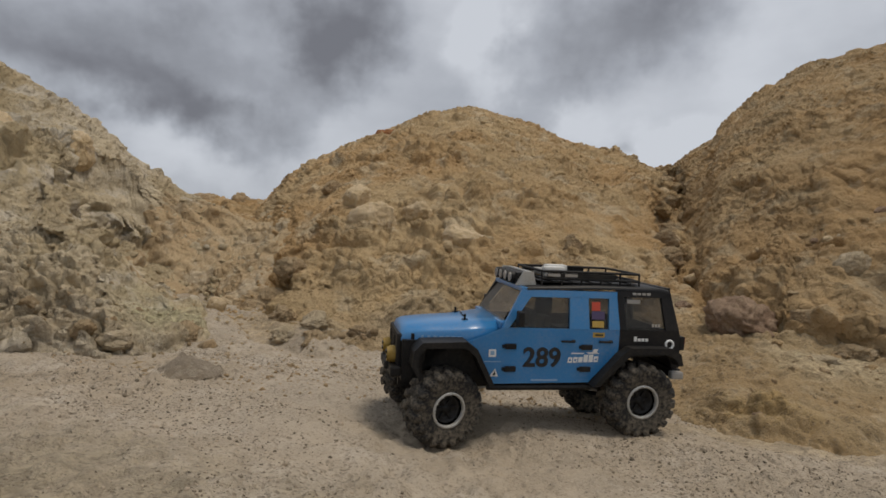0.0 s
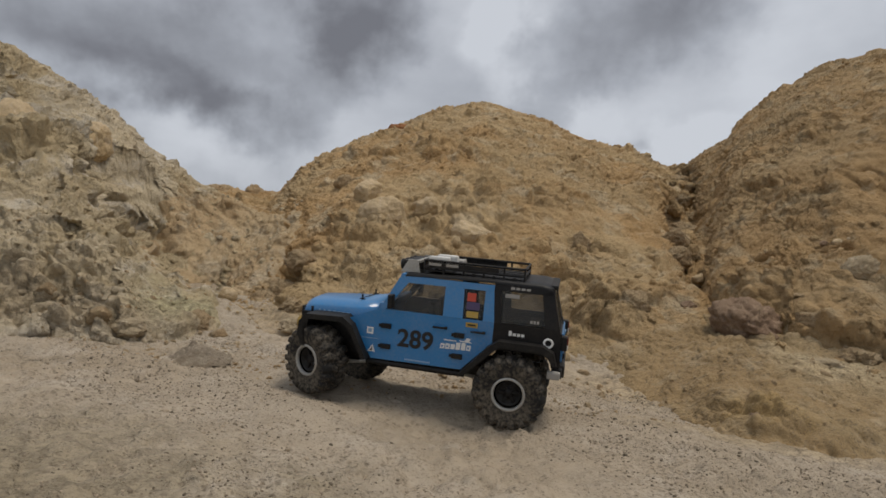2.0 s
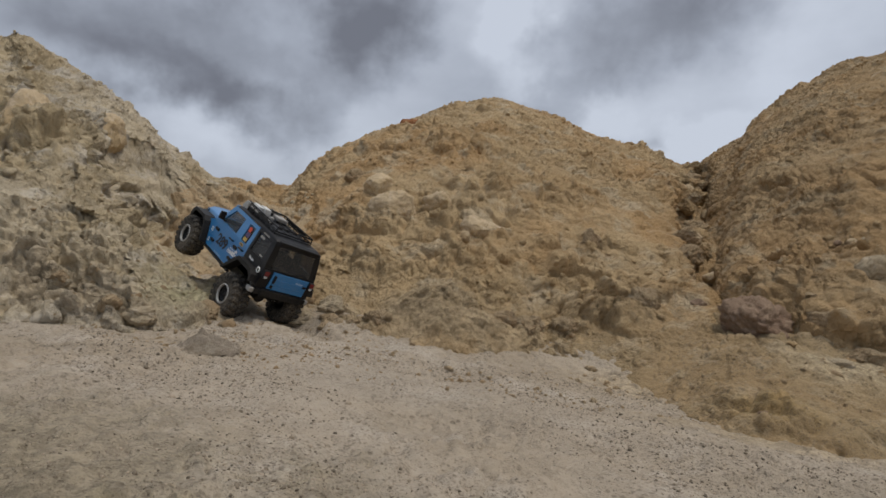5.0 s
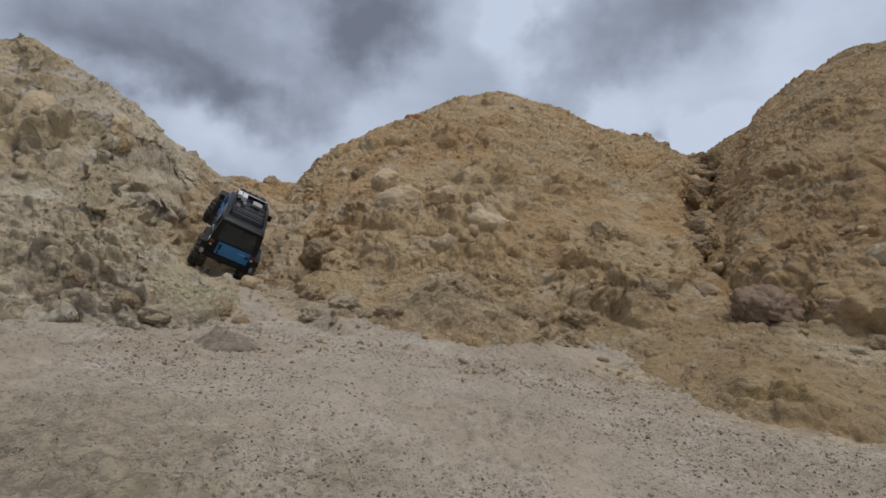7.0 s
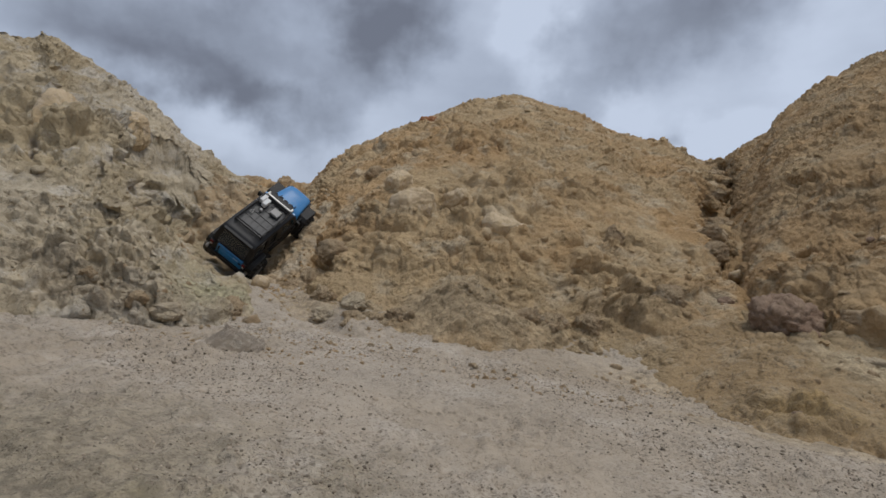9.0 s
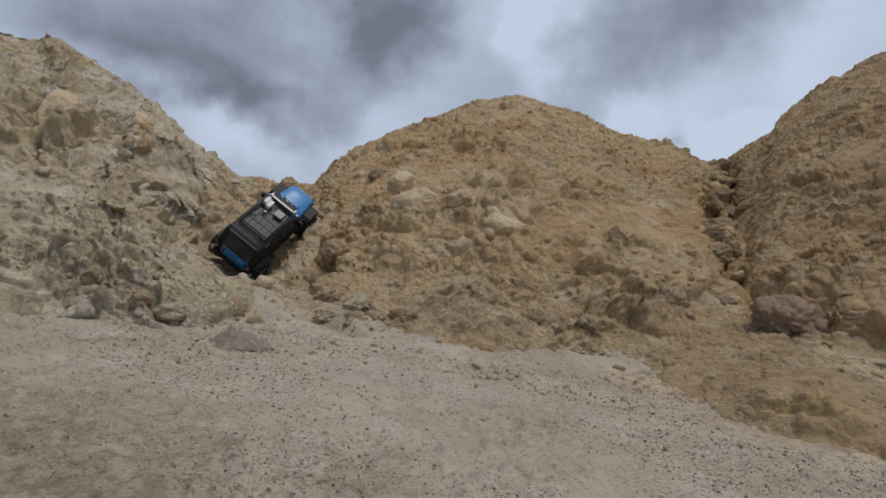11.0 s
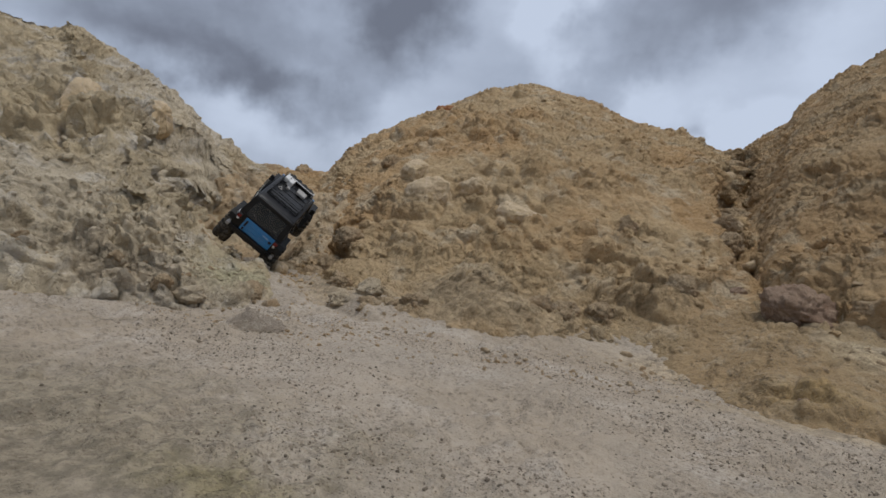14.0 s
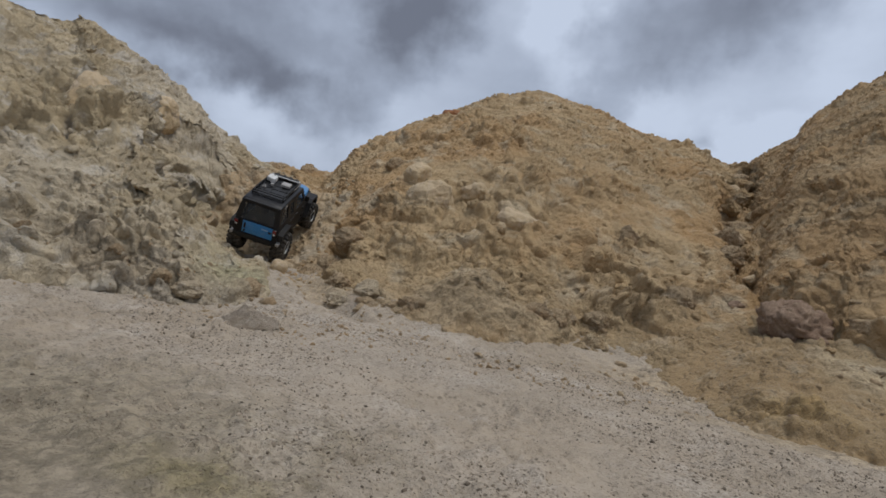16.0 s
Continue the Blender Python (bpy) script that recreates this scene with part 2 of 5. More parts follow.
ORANGE = soil("orange_spoil", ((0.536, 0.436, 0.296), (0.484, 0.352, 0.196), (0.456, 0.296, 0.144), (0.28, 0.184, 0.096)), 1.3, 45, 0.65, 0.5, 0.0, -0.5,
              (((-0.10, 1.46), (0.46, 0.17), (0.40, 0.31, 0.195)), ((0.45, 1.66), (0.20, 0.12), (0.38, 0.275, 0.155))))
BROWN = soil("brown_spoil", ((0.468, 0.37, 0.238), (0.421, 0.3, 0.164), (0.398, 0.261, 0.129), (0.242, 0.156, 0.082)), 1.6, 45, 0.65, 0.5, 0.0, -0.5)
BUFF = soil("buff_spoil", ((0.611, 0.55, 0.452), (0.542, 0.456, 0.327), (0.49, 0.391, 0.245), (0.31, 0.241, 0.155)), 1.5, 45, 0.65, 0.5, 0.0, -0.5,
            (((-0.85, 1.18), (0.30, 0.10), (0.40, 0.325, 0.225)), ((-0.57, 1.30), (0.08, 0.06), (0.38, 0.29, 0.18)), ((-0.68, 1.40), (0.12, 0.14), (0.46, 0.415, 0.26))))
TAN = soil("tan_packed_soil", ((0.55, 0.46, 0.335), (0.49, 0.375, 0.235), (0.45, 0.325, 0.19), (0.29, 0.21, 0.125)), 1.8, 45, 0.55, 0.5, 0.0, -0.4)
LOOSE = soil("loose_orange_sand", ((0.445, 0.348, 0.221), (0.372, 0.275, 0.154), (0.348, 0.242, 0.126), (0.213, 0.145, 0.082)), 2.6, 90, 0.4, 0.5, 0.5, -0.4,
             (((0.86, 1.26), (0.14, 0.12), (0.54, 0.435, 0.28)), ((0.58, 1.02), (0.09, 0.06), (0.42, 0.29, 0.135))))
PALE_STONE = soil("pale_chalky_stone", ((0.656, 0.531, 0.374), (0.609, 0.476, 0.309), (0.573, 0.43, 0.254), (0.407, 0.292, 0.176)), 6, 70, 0.5, 0.6, 0.0, -0.3)
GREY_STONE = soil("grey_clay_lump", ((0.496, 0.416, 0.308), (0.448, 0.364, 0.248), (0.424, 0.328, 0.208), (0.288, 0.216, 0.136)), 6, 70, 0.6, 0.6, 0.0, -0.3)
EARTH = soil("brown_clod", ((0.492, 0.389, 0.262), (0.451, 0.336, 0.205), (0.426, 0.295, 0.168), (0.279, 0.197, 0.115)), 6, 60, 0.9, 0.8, 0.0, -0.3)
RED_STONE = soil("dark_red_stone", ((0.37, 0.27, 0.185), (0.3, 0.21, 0.145), (0.275, 0.18, 0.12), (0.18, 0.12, 0.08)), 7, 60, 0.6, 0.6, 0.0, -0.3)
GRIT = soil("dark_gravel", ((0.54, 0.46, 0.36), (0.45, 0.375, 0.29), (0.42, 0.34, 0.25), (0.28, 0.22, 0.165)), 9, 220, 0.6, 0.9)


# ---- the truck's way ----
# seconds; base x, y, z; lean, pitch and heading in degrees
TRUCK_ROWS = [
    (0.0, 0.116, 0.921, 0.013, -3.4, -2.7, 191.7),
    (0.5, 0.172, 0.938, 0.010, -3.1, -2.9, 190.9),
    (1.0, 0.185, 0.957, 0.006, -5.0, -3.1, 191.0),
    (1.5, 0.061, 0.939, 0.020, -4.4, -4.9, 181.2),
    (2.0, -0.048, 0.963, 0.023, -2.9, -4.4, 168.9),
    (2.5, -0.161, 1.029, 0.035, -6.8, -4.6, 160.6),
    (3.0, -0.275, 1.118, 0.037, -4.4, -4.8, 153.8),
    (3.5, -0.365, 1.189, 0.049, -4.9, -5.9, 145.5),
    (4.0, -0.494, 1.329, 0.067, 5.0, -9.8, 144.9),
    (4.5, -0.594, 1.442, 0.097, 16.4, -15.8, 145.1),
    (4.7, -0.616, 1.467, 0.113, 14.6, -21.5, 141.9),
    (5.4, -0.713, 1.634, 0.168, 18.6, -23.2, 131.7),
    (6.1, -0.811, 1.801, 0.200, 22.7, -24.8, 121.4),
    (6.8, -0.908, 1.967, 0.208, 26.7, -26.4, 111.2),
    (7.5, -0.933, 2.162, 0.223, 29.3, -27.6, 87.3),
    (8.0, -0.911, 2.221, 0.240, 36.7, -33.0, 69.1),
    (8.5, -0.901, 2.190, 0.249, 46.8, -33.5, 66.1),
    (9.0, -0.899, 2.171, 0.247, 47.1, -32.7, 68.0),
    (9.2, -0.900, 2.173, 0.247, 47.2, -32.9, 68.0),
    (11.0, -0.908, 2.196, 0.251, 48.0, -34.5, 67.9),
    (11.5, -0.910, 2.202, 0.252, 48.2, -34.9, 67.9),
    (12.0, -0.888, 2.140, 0.243, 47.3, -31.6, 71.7),
    (12.5, -0.877, 2.069, 0.243, 51.2, -29.0, 74.2),
    (13.5, -0.871, 1.985, 0.235, 48.7, -24.3, 85.1),
    (14.5, -0.829, 1.816, 0.220, 39.7, -18.8, 96.2),
    (15.5, -0.887, 2.044, 0.207, 32.6, -24.6, 89.5),
    (16.0, -0.895, 2.110, 0.211, 16.0, -23.8, 92.0),
]
# seconds; turn of the wheels and steering in degrees; rise of each wheel on its spring
WHEEL_ROWS = [
    (0.00, 0, 17, (-0.009, -0.004, 0.001, -0.017)),
    (0.25, 28, 18, (-0.011, -0.006, 0.001, -0.018)),
    (0.50, 55, 18, (-0.010, -0.007, 0.001, -0.019)),
    (0.75, 66, 5, (-0.007, -0.008, 0.004, -0.019)),
    (1.00, 78, -12, (-0.003, -0.008, 0.007, -0.019)),
    (1.25, 138, -16, (-0.009, -0.011, 0.009, -0.017)),
    (1.50, 198, -20, (-0.005, -0.013, 0.008, -0.016)),
    (1.75, 251, -22, (0.003, -0.012, 0.006, -0.016)),
    (2.00, 304, -24, (0.009, -0.009, 0.004, -0.014)),
    (2.25, 366, -26, (0.010, -0.015, -0.002, -0.018)),
    (2.50, 428, -28, (0.007, -0.025, -0.005, -0.025)),
    (2.75, 496, -26, (0.007, -0.021, 0.005, -0.020)),
    (3.00, 565, -25, (0.007, -0.016, 0.008, -0.015)),
    (3.25, 619, -24, (0.003, -0.018, 0.008, -0.016)),
    (3.50, 674, -22, (-0.001, -0.018, 0.008, -0.017)),
    (3.75, 764, -16, (0.002, 0.000, 0.001, -0.009)),
    (4.00, 855, -10, (0.004, 0.000, -0.010, 0.003)),
    (4.25, 928, -6, (0.006, 0.000, -0.012, 0.000)),
    (4.50, 1001, -3, (0.008, 0.000, -0.017, 0.000)),
    (4.70, 1036, 0, (0.010, 0.000, -0.020, 0.000)),
    (5.00, 1115, -2, (0.008, 0.000, -0.017, 0.000)),
    (5.25, 1182, -4, (0.007, 0.000, -0.014, 0.000)),
    (5.50, 1248, -5, (0.006, 0.000, -0.011, 0.000)),
    (5.75, 1314, -7, (0.004, 0.000, -0.008, 0.000)),
    (6.00, 1380, -8, (0.003, 0.000, -0.006, 0.000)),
    (6.25, 1446, -10, (0.001, 0.000, -0.003, 0.000)),
    (6.50, 1512, -12, (0.000, 0.000, 0.000, 0.000)),
    (6.75, 1578, -13, (0.000, 0.000, 0.000, 0.000)),
    (7.00, 1644, -15, (0.000, 0.000, 0.000, 0.000)),
    (7.25, 1711, -16, (0.000, 0.000, 0.000, 0.000)),
    (7.50, 1777, -16, (0.000, 0.000, 0.000, 0.000)),
    (7.75, 1808, -17, (0.000, 0.000, 0.000, 0.000)),
    (8.00, 1838, -18, (0.000, 0.000, 0.000, 0.000)),
    (8.25, 1860, -14, (0.000, 0.000, 0.000, 0.000)),
    (8.50, 1882, -9, (0.000, 0.000, 0.000, 0.000)),
    (8.75, 1904, -4, (0.000, 0.000, 0.000, 0.000)),
    (9.00, 1914, 0, (0.000, 0.000, 0.000, 0.000)),
    (9.25, 1922, 0, (0.000, 0.000, 0.000, 0.000)),
    (9.50, 1930, 0, (0.000, 0.000, 0.000, 0.000)),
    (9.75, 1938, 0, (0.000, 0.000, 0.000, 0.000)),
    (10.00, 1946, 0, (0.000, 0.000, 0.000, 0.000)),
    (10.25, 1954, 0, (0.000, 0.000, 0.000, 0.000)),
    (10.50, 1962, 0, (0.000, 0.000, 0.000, 0.000)),
    (10.75, 1970, 0, (0.000, 0.000, 0.000, 0.000)),
    (11.00, 1978, 0, (0.000, 0.000, 0.000, 0.000)),
    (11.25, 1986, 0, (0.000, 0.000, 0.000, 0.000)),
    (11.50, 1994, 0, (0.000, 0.000, 0.000, 0.000)),
    (11.75, 2025, 0, (0.000, 0.000, 0.000, 0.000)),
    (12.00, 2057, 0, (0.000, 0.000, 0.000, 0.000)),
    (12.25, 2091, 1, (0.000, 0.000, 0.000, 0.000)),
    (12.50, 2126, 2, (0.000, 0.000, 0.000, 0.000)),
    (12.75, 2156, 4, (0.000, 0.000, 0.000, 0.000)),
    (13.00, 2186, 5, (0.000, 0.000, 0.000, 0.000)),
    (13.25, 2216, 6, (0.000, 0.000, -0.002, 0.000)),
    (13.50, 2246, 8, (0.000, 0.000, -0.003, 0.000)),
    (13.75, 2287, 9, (0.000, 0.000, -0.005, 0.000)),
    (14.00, 2328, 10, (0.000, 0.000, -0.006, 0.000)),
    (14.25, 2369, 8, (0.000, 0.000, -0.006, 0.000)),
    (14.50, 2411, 6, (0.000, 0.000, -0.006, 0.000)),
    (14.75, 2467, 4, (0.000, 0.000, -0.006, 0.000)),
    (15.00, 2522, 2, (0.000, 0.000, -0.006, 0.000)),
    (15.25, 2578, 1, (0.000, 0.000, -0.003, 0.000)),
    (15.50, 2634, -1, (0.000, 0.000, -0.001, 0.000)),
    (15.75, 2665, -3, (0.000, 0.000, 0.000, 0.000)),
    (16.00, 2697, -5, (0.000, 0.000, 0.000, 0.000)),
]


# ---- the rut that wheels have worn up the cleft between two heaps ----
AXLES, TRACK, TYRE = (0.153, -0.160), 0.080, 0.0572


def rut_line():
    """Where the tyres touch as the truck climbs into the cleft."""
    at, rows = [], np.array(TRUCK_ROWS)
    for t in np.arange(4.0, SECONDS + 0.01, 0.2):
        m = pose(*[float(np.interp(t, rows[:, 0], rows[:, k])) for k in range(1, 7)])
        for x in AXLES:
            for side in (1, -1):
                hub, axle = m @ Vector((x, side * TRACK, TYRE)), m.to_3x3() @ Vector((0, 1, 0))
                down = Vector((0, 0, -1))
                at.append(hub + TYRE * (down - axle * down.dot(axle)).normalized())
    return np.array(at)


RUT = rut_line()


def carve(pts, flank=1.0, gap=0.0):
    """Takes soil away above the ruts."""
    near = np.where((np.abs(pts[:, 0] + 0.75) < 0.7) & (np.abs(pts[:, 1] - 1.8) < 0.9))[0]
    q = pts[near]
    d = np.linalg.norm(q[:, None, :2] - RUT[None, :, :2], axis=2)
    lim = np.min(RUT[None, :, 2] + gap + flank * np.maximum(d - 0.03, 0) + 8 * np.maximum(d - 0.16, 0) ** 2, axis=1) + 0.006 * fbm(q, 14, 4, 0.6, 71)
    pts[near, 2] = np.minimum(q[:, 2], lim)
    return pts


# ---- ground ----
EDGE_X = (-3.3, -1.3, -0.88, -0.55, 0.0, 0.38, 0.66, 0.88, 1.1, 1.65, 4.4)
EDGE_Y = (1.05, 1.12, 1.26, 1.32, 1.40, 1.43, 1.27, 1.1, 1.0, 0.82, 0.3)


def ground_height(x, y):
    """The sloping track, and beyond its edge the rise towards the heaps."""
    xs, ys = 4 * np.tanh(x / 4), 4 * np.tanh(y / 4)
    s = (y - np.interp(x, EDGE_X, EDGE_Y)) / 0.06
    rise = 0.34 * 0.06 * np.logaddexp(0, np.clip(s, -50, 50))
    cap = np.interp(x, (-0.35, 0.5), (0.06, 0.30))
    return 0.0640 - 0.101 * xs - 0.050 * ys + cap * np.tanh(rise / cap)


BANK = ((0.27, 1.50), (0.37, 1.40), (0.44, 1.18), (0.52, 0.96), (0.68, 0.90), (1.2, 0.78))  # the foot of the sand bank


def spaced(lo, hi, step, far):
    inner = np.arange(lo, hi, step)
    tail = step * np.cumsum(1.35 ** np.arange(1, 60))
    tail = tail[tail < far]
    return np.concatenate([lo - tail[::-1], inner, inner[-1] + tail])


def build_ground():
    xs, ys = spaced(-1.5, 1.5, 0.0045, 400), spaced(0.12, 2.0, 0.0045, 400)
    gx, gy = np.meshgrid(xs, ys, indexing="ij")
    x, y = gx.ravel(), gy.ravel()
    flat = np.stack([x, y, np.zeros_like(x)], 1)
    z = ground_height(x, y)
    near = np.exp(-((np.maximum(np.abs(x) - 2.2, 0)) ** 2 + np.maximum(np.abs(y - 1) - 1.4, 0) ** 2))
    # low swells, wheel ruts that cross the track, crumbs
    z = z + near * (0.014 * fbm(flat, 2.6, 4, 0.5, 3) + 0.004 * fbm(flat, 22, 3, 0.6, 8))
    along = (y - 0.9) + 0.42 * (x + 0.2) + 0.04 * vnoise(flat, 2.0, 5)
    z = z - near * 0.010 * np.exp(-((along) / 0.05) ** 2) - near * 0.008 * np.exp(-((along + 0.21) / 0.05) ** 2)
    z = z - 0.023 * np.exp(-((x + 0.01) ** 2 + (y - 0.80) ** 2) / 0.13**2) + 0.012 * np.exp(-((x - 0.36) ** 2 + (y - 0.93) ** 2) / 0.12**2) + 0.007 * np.exp(-((x - 0.11) ** 2 + (y - 0.90) ** 2) / 0.07**2)
    z = z + 0.006 * np.exp(-(((x - 0.13) / 0.26) ** 2 + ((y - 0.88) / 0.18) ** 2))
    patchy = np.clip(fbm(flat, 4.0, 3, 0.5, 21) * 2.2 + 0.35, 0, 1)
    z = z + near * patchy * (0.008 * clods(x, y, 0.024, 31, 0.5) + 0.004 * fbm(flat, 60, 2, 0.6, 44))
    pits = np.clip(fbm(flat, 5.0, 3, 0.5, 61) * 2.5 + 0.3, 0, 1) * near
    z = z - pits * 0.0035 * clods(x, y, 0.016, 63, 0.55) - near * 0.0015 * fbm(flat, 110, 2, 0.6, 65)
    # the print of a treaded tyre, and grooves that wheels have cut beside the sand bank
    print_at = np.exp(-(((x + 0.19) / 0.085) ** 2 + ((y - 0.385) / 0.06) ** 2) ** 2)
    z = z - print_at * 0.0045 * np.clip(np.sin((0.86 * x - 0.50 * y) * 2 * math.pi / 0.026 + 1.5 * vnoise(flat, 18, 91)), 0, 1) ** 2
    bank = np.full(len(x), 9.0)
    for (ax, ay), (bx, by) in zip(BANK[:-1], BANK[1:]):
        f = np.clip(((x - ax) * (bx - ax) + (y - ay) * (by - ay)) / ((bx - ax) ** 2 + (by - ay) ** 2), 0, 1)
        bank = np.minimum(bank, np.hypot(x - ax - f * (bx - ax), y - ay - f * (by - ay)))
    bank = bank + 0.006 * vnoise(flat, 9, 92)
    for off, wide, deep in ((0.030, 0.007, 0.005), (0.052, 0.009, 0.004), (0.085, 0.010, 0.003)):
        z = z - deep * np.exp(-(((bank - off) / wide) ** 2)) * np.clip(0.6 + fbm(flat, 5, 2, 0.5, 93), 0, 1)
    ob = mesh_grid("ground", carve(np.stack([x, y, z], 1)), len(xs), len(ys), SAND)
    return tagged(ob, "pale sandy track with fine grit and shallow wheel ruts", "ground", kind="structure")


build_ground()


# ---- spoil heaps ----
def along_line(pts, n):
    """n points at even arc steps of a rounded line through pts."""
    p = np.array(pts, float)
    t = np.arange(len(p))
    s = np.linspace(0, len(p) - 1, n)
    i = np.clip(s.astype(int), 0, len(p) - 2)
    f = (s - i)[:, None]
    a, b, c, d = p[np.maximum(i - 1, 0)], p[i], p[i + 1], p[np.minimum(i + 2, len(p) - 1)]
    return 0.5 * (2 * b + (c - a) * f + (2 * a - 5 * b + 4 * c - d) * f**2 + (3 * b - a - 3 * c + d) * f**3)


def heap(name, label, toe, crest, material, nu, nv, seed, bulge=0.10, rough=1.0, pits=(), calm=(0, 0, 1.0), humps=(), creases=()):
    """A heap of tipped soil between a toe line and a crest line (pairs of points), its back falling away behind the crest.
    pits: hollows; humps: crumbly masses that stand out of the face; creases: cracks between two points."""
    lo, hi = along_line(toe, nu), along_line(crest, nu)
    nb = nv // 7
    v = np.concatenate([-0.10 + 1.10 * np.linspace(0, 1, nv - nb) ** 1.55, 1 + np.linspace(0, 1, nb + 1)[1:]])
    g = np.empty((nu, nv, 3))
    for j, w in enumerate(v):
        if w < 0:  # a short skirt into the ground
            g[:, j] = lo + (hi - lo) * [0.25 * w, 0.25 * w, 0] + [0, 0, 1.3 * w]
        elif w <= 1:
            g[:, j] = lo + (hi - lo) * w
            g[:, j, 2] += bulge * np.sin(math.pi * max(w, 0)) * (1 - 0.35 * w)
        else:
            s = w - 1
            back = (hi - lo) * [0.9, 0.9, 0]
            g[:, j] = hi + back * s
            g[:, j, 2] = hi[:, 2] * (1 - s**1.5) - 0.35 * s
    g = carve(g.reshape(-1, 3)).reshape(nu, nv, 3)
    n = grid_normals(g)
    if n[nu // 2, nv // 2, 2] < 0:
        n = -n
    p = g.reshape(-1, 3)
    warped = p + 0.035 * np.stack([fbm(p, 7.0, 3, 0.6, seed + 40 + k) for k in range(3)], 1)
    hold = np.tile(1 - 0.8 * np.exp(-(((v - 1) / 0.12) ** 2)), nu)  # keeps the crest where it is
    d = hold * 0.055 * fbm(p, 2.4, 3, 0.5, seed)
    d = d + hold * 0.045 * rough * fbm(p, 6.5, 3, 0.55, seed + 5)
    mound = np.zeros(len(p))
    for (px, py, pz), (wide, high), out in humps:
        q = ((p[:, 0] - px) ** 2 + (0.7 * (p[:, 1] - py)) ** 2) / wide**2 + ((p[:, 2] - pz) / high) ** 2
        k = np.exp(-np.clip(q * (1 + 0.5 * fbm(p, 9.0, 2, 0.5, seed + 3)), 0, 30))
        mound, d = np.maximum(mound, k), d + out * k
    coarse = np.clip(0.45 + 1.6 * fbm(p, 2.6, 3, 0.5, seed + 9) + 0.7 * mound, 0.1, 1.2)
    fresh = np.clip(0.55 + 1.4 * fbm(p, 4.1, 3, 0.5, seed + 13) + 0.6 * mound, 0.2, 1.2)
    d = d + rough * coarse * (0.060 * crumble(warped, 0.19, seed + 11, 0.55) + 0.048 * crumble(warped, 0.085, seed + 15, 0.6))
    d = d + rough * fresh * (0.030 * crumble(warped, 0.042, seed + 19, 0.6) + 0.015 * crumble(p, 0.023, seed + 27, 0.6))
    d = d + rough * 0.014 * fbm(p, 32, 4, 0.65, seed + 23)
    d = d - rough * 0.035 * np.clip(1 - np.abs(fbm(p, 3.6, 3, 0.55, seed + 30)) * 12, 0, 1) * np.minimum(coarse, 1)  # clefts
    for (px, py, pz), (wide, high), deep in pits:
        q = ((p[:, 0] - px) ** 2 + (0.6 * (p[:, 1] - py)) ** 2) / wide**2 + ((p[:, 2] - pz) / high) ** 2
        d = d - deep * np.exp(-np.clip(q, 0, 30) ** 2)
    for a, b, wide, deep in creases:
        a, b = np.array(a), np.array(b)
        f = np.clip(((warped - a) @ (b - a)) / ((b - a) @ (b - a)), 0, 1)
        gap = np.linalg.norm(warped - a - f[:, None] * (b - a), axis=1)
        d = d - deep * np.exp(-((gap / wide) ** 2))
    d = d - (0.030 * hold + 0.014) * rough * np.tile(np.clip(v / 0.22, 0, 1), nu)
    col = np.linspace(0, 1, nu)
    quiet = 1 - (1 - calm[2]) * np.clip(np.minimum(col - calm[0], calm[1] - col) / 0.06 + 0.5, 0, 1)
    d = d * np.repeat(quiet, nv) * np.repeat(np.clip(np.linalg.norm(hi - lo, axis=1) / 0.9, 0.12, 1), nv)
    by_rut = np.full(len(p), 9.0)  # packed smooth beside the ruts
    for q in RUT[::2]:
        by_rut = np.minimum(by_rut, np.linalg.norm(p - q, axis=1))
    d = d * np.clip((by_rut - 0.03) / 0.12, 0.25, 1)
    out = n.reshape(-1, 3) * [1, 1, 0.7]  # lumps bulge outward more than up
    out /= np.maximum(np.linalg.norm(out, axis=1, keepdims=True), 1e-6)
    pts = carve(p + out * d[:, None], 1.6, 0.006)
    ob = mesh_grid(name, pts, nu, nv, material)
    return tagged(ob, label, "soil heap", kind="structure")


def on_ground(x, y, dz=-0.01):
    return (x, y, float(ground_height(np.array([x]), np.array([y]))[0]) + dz)


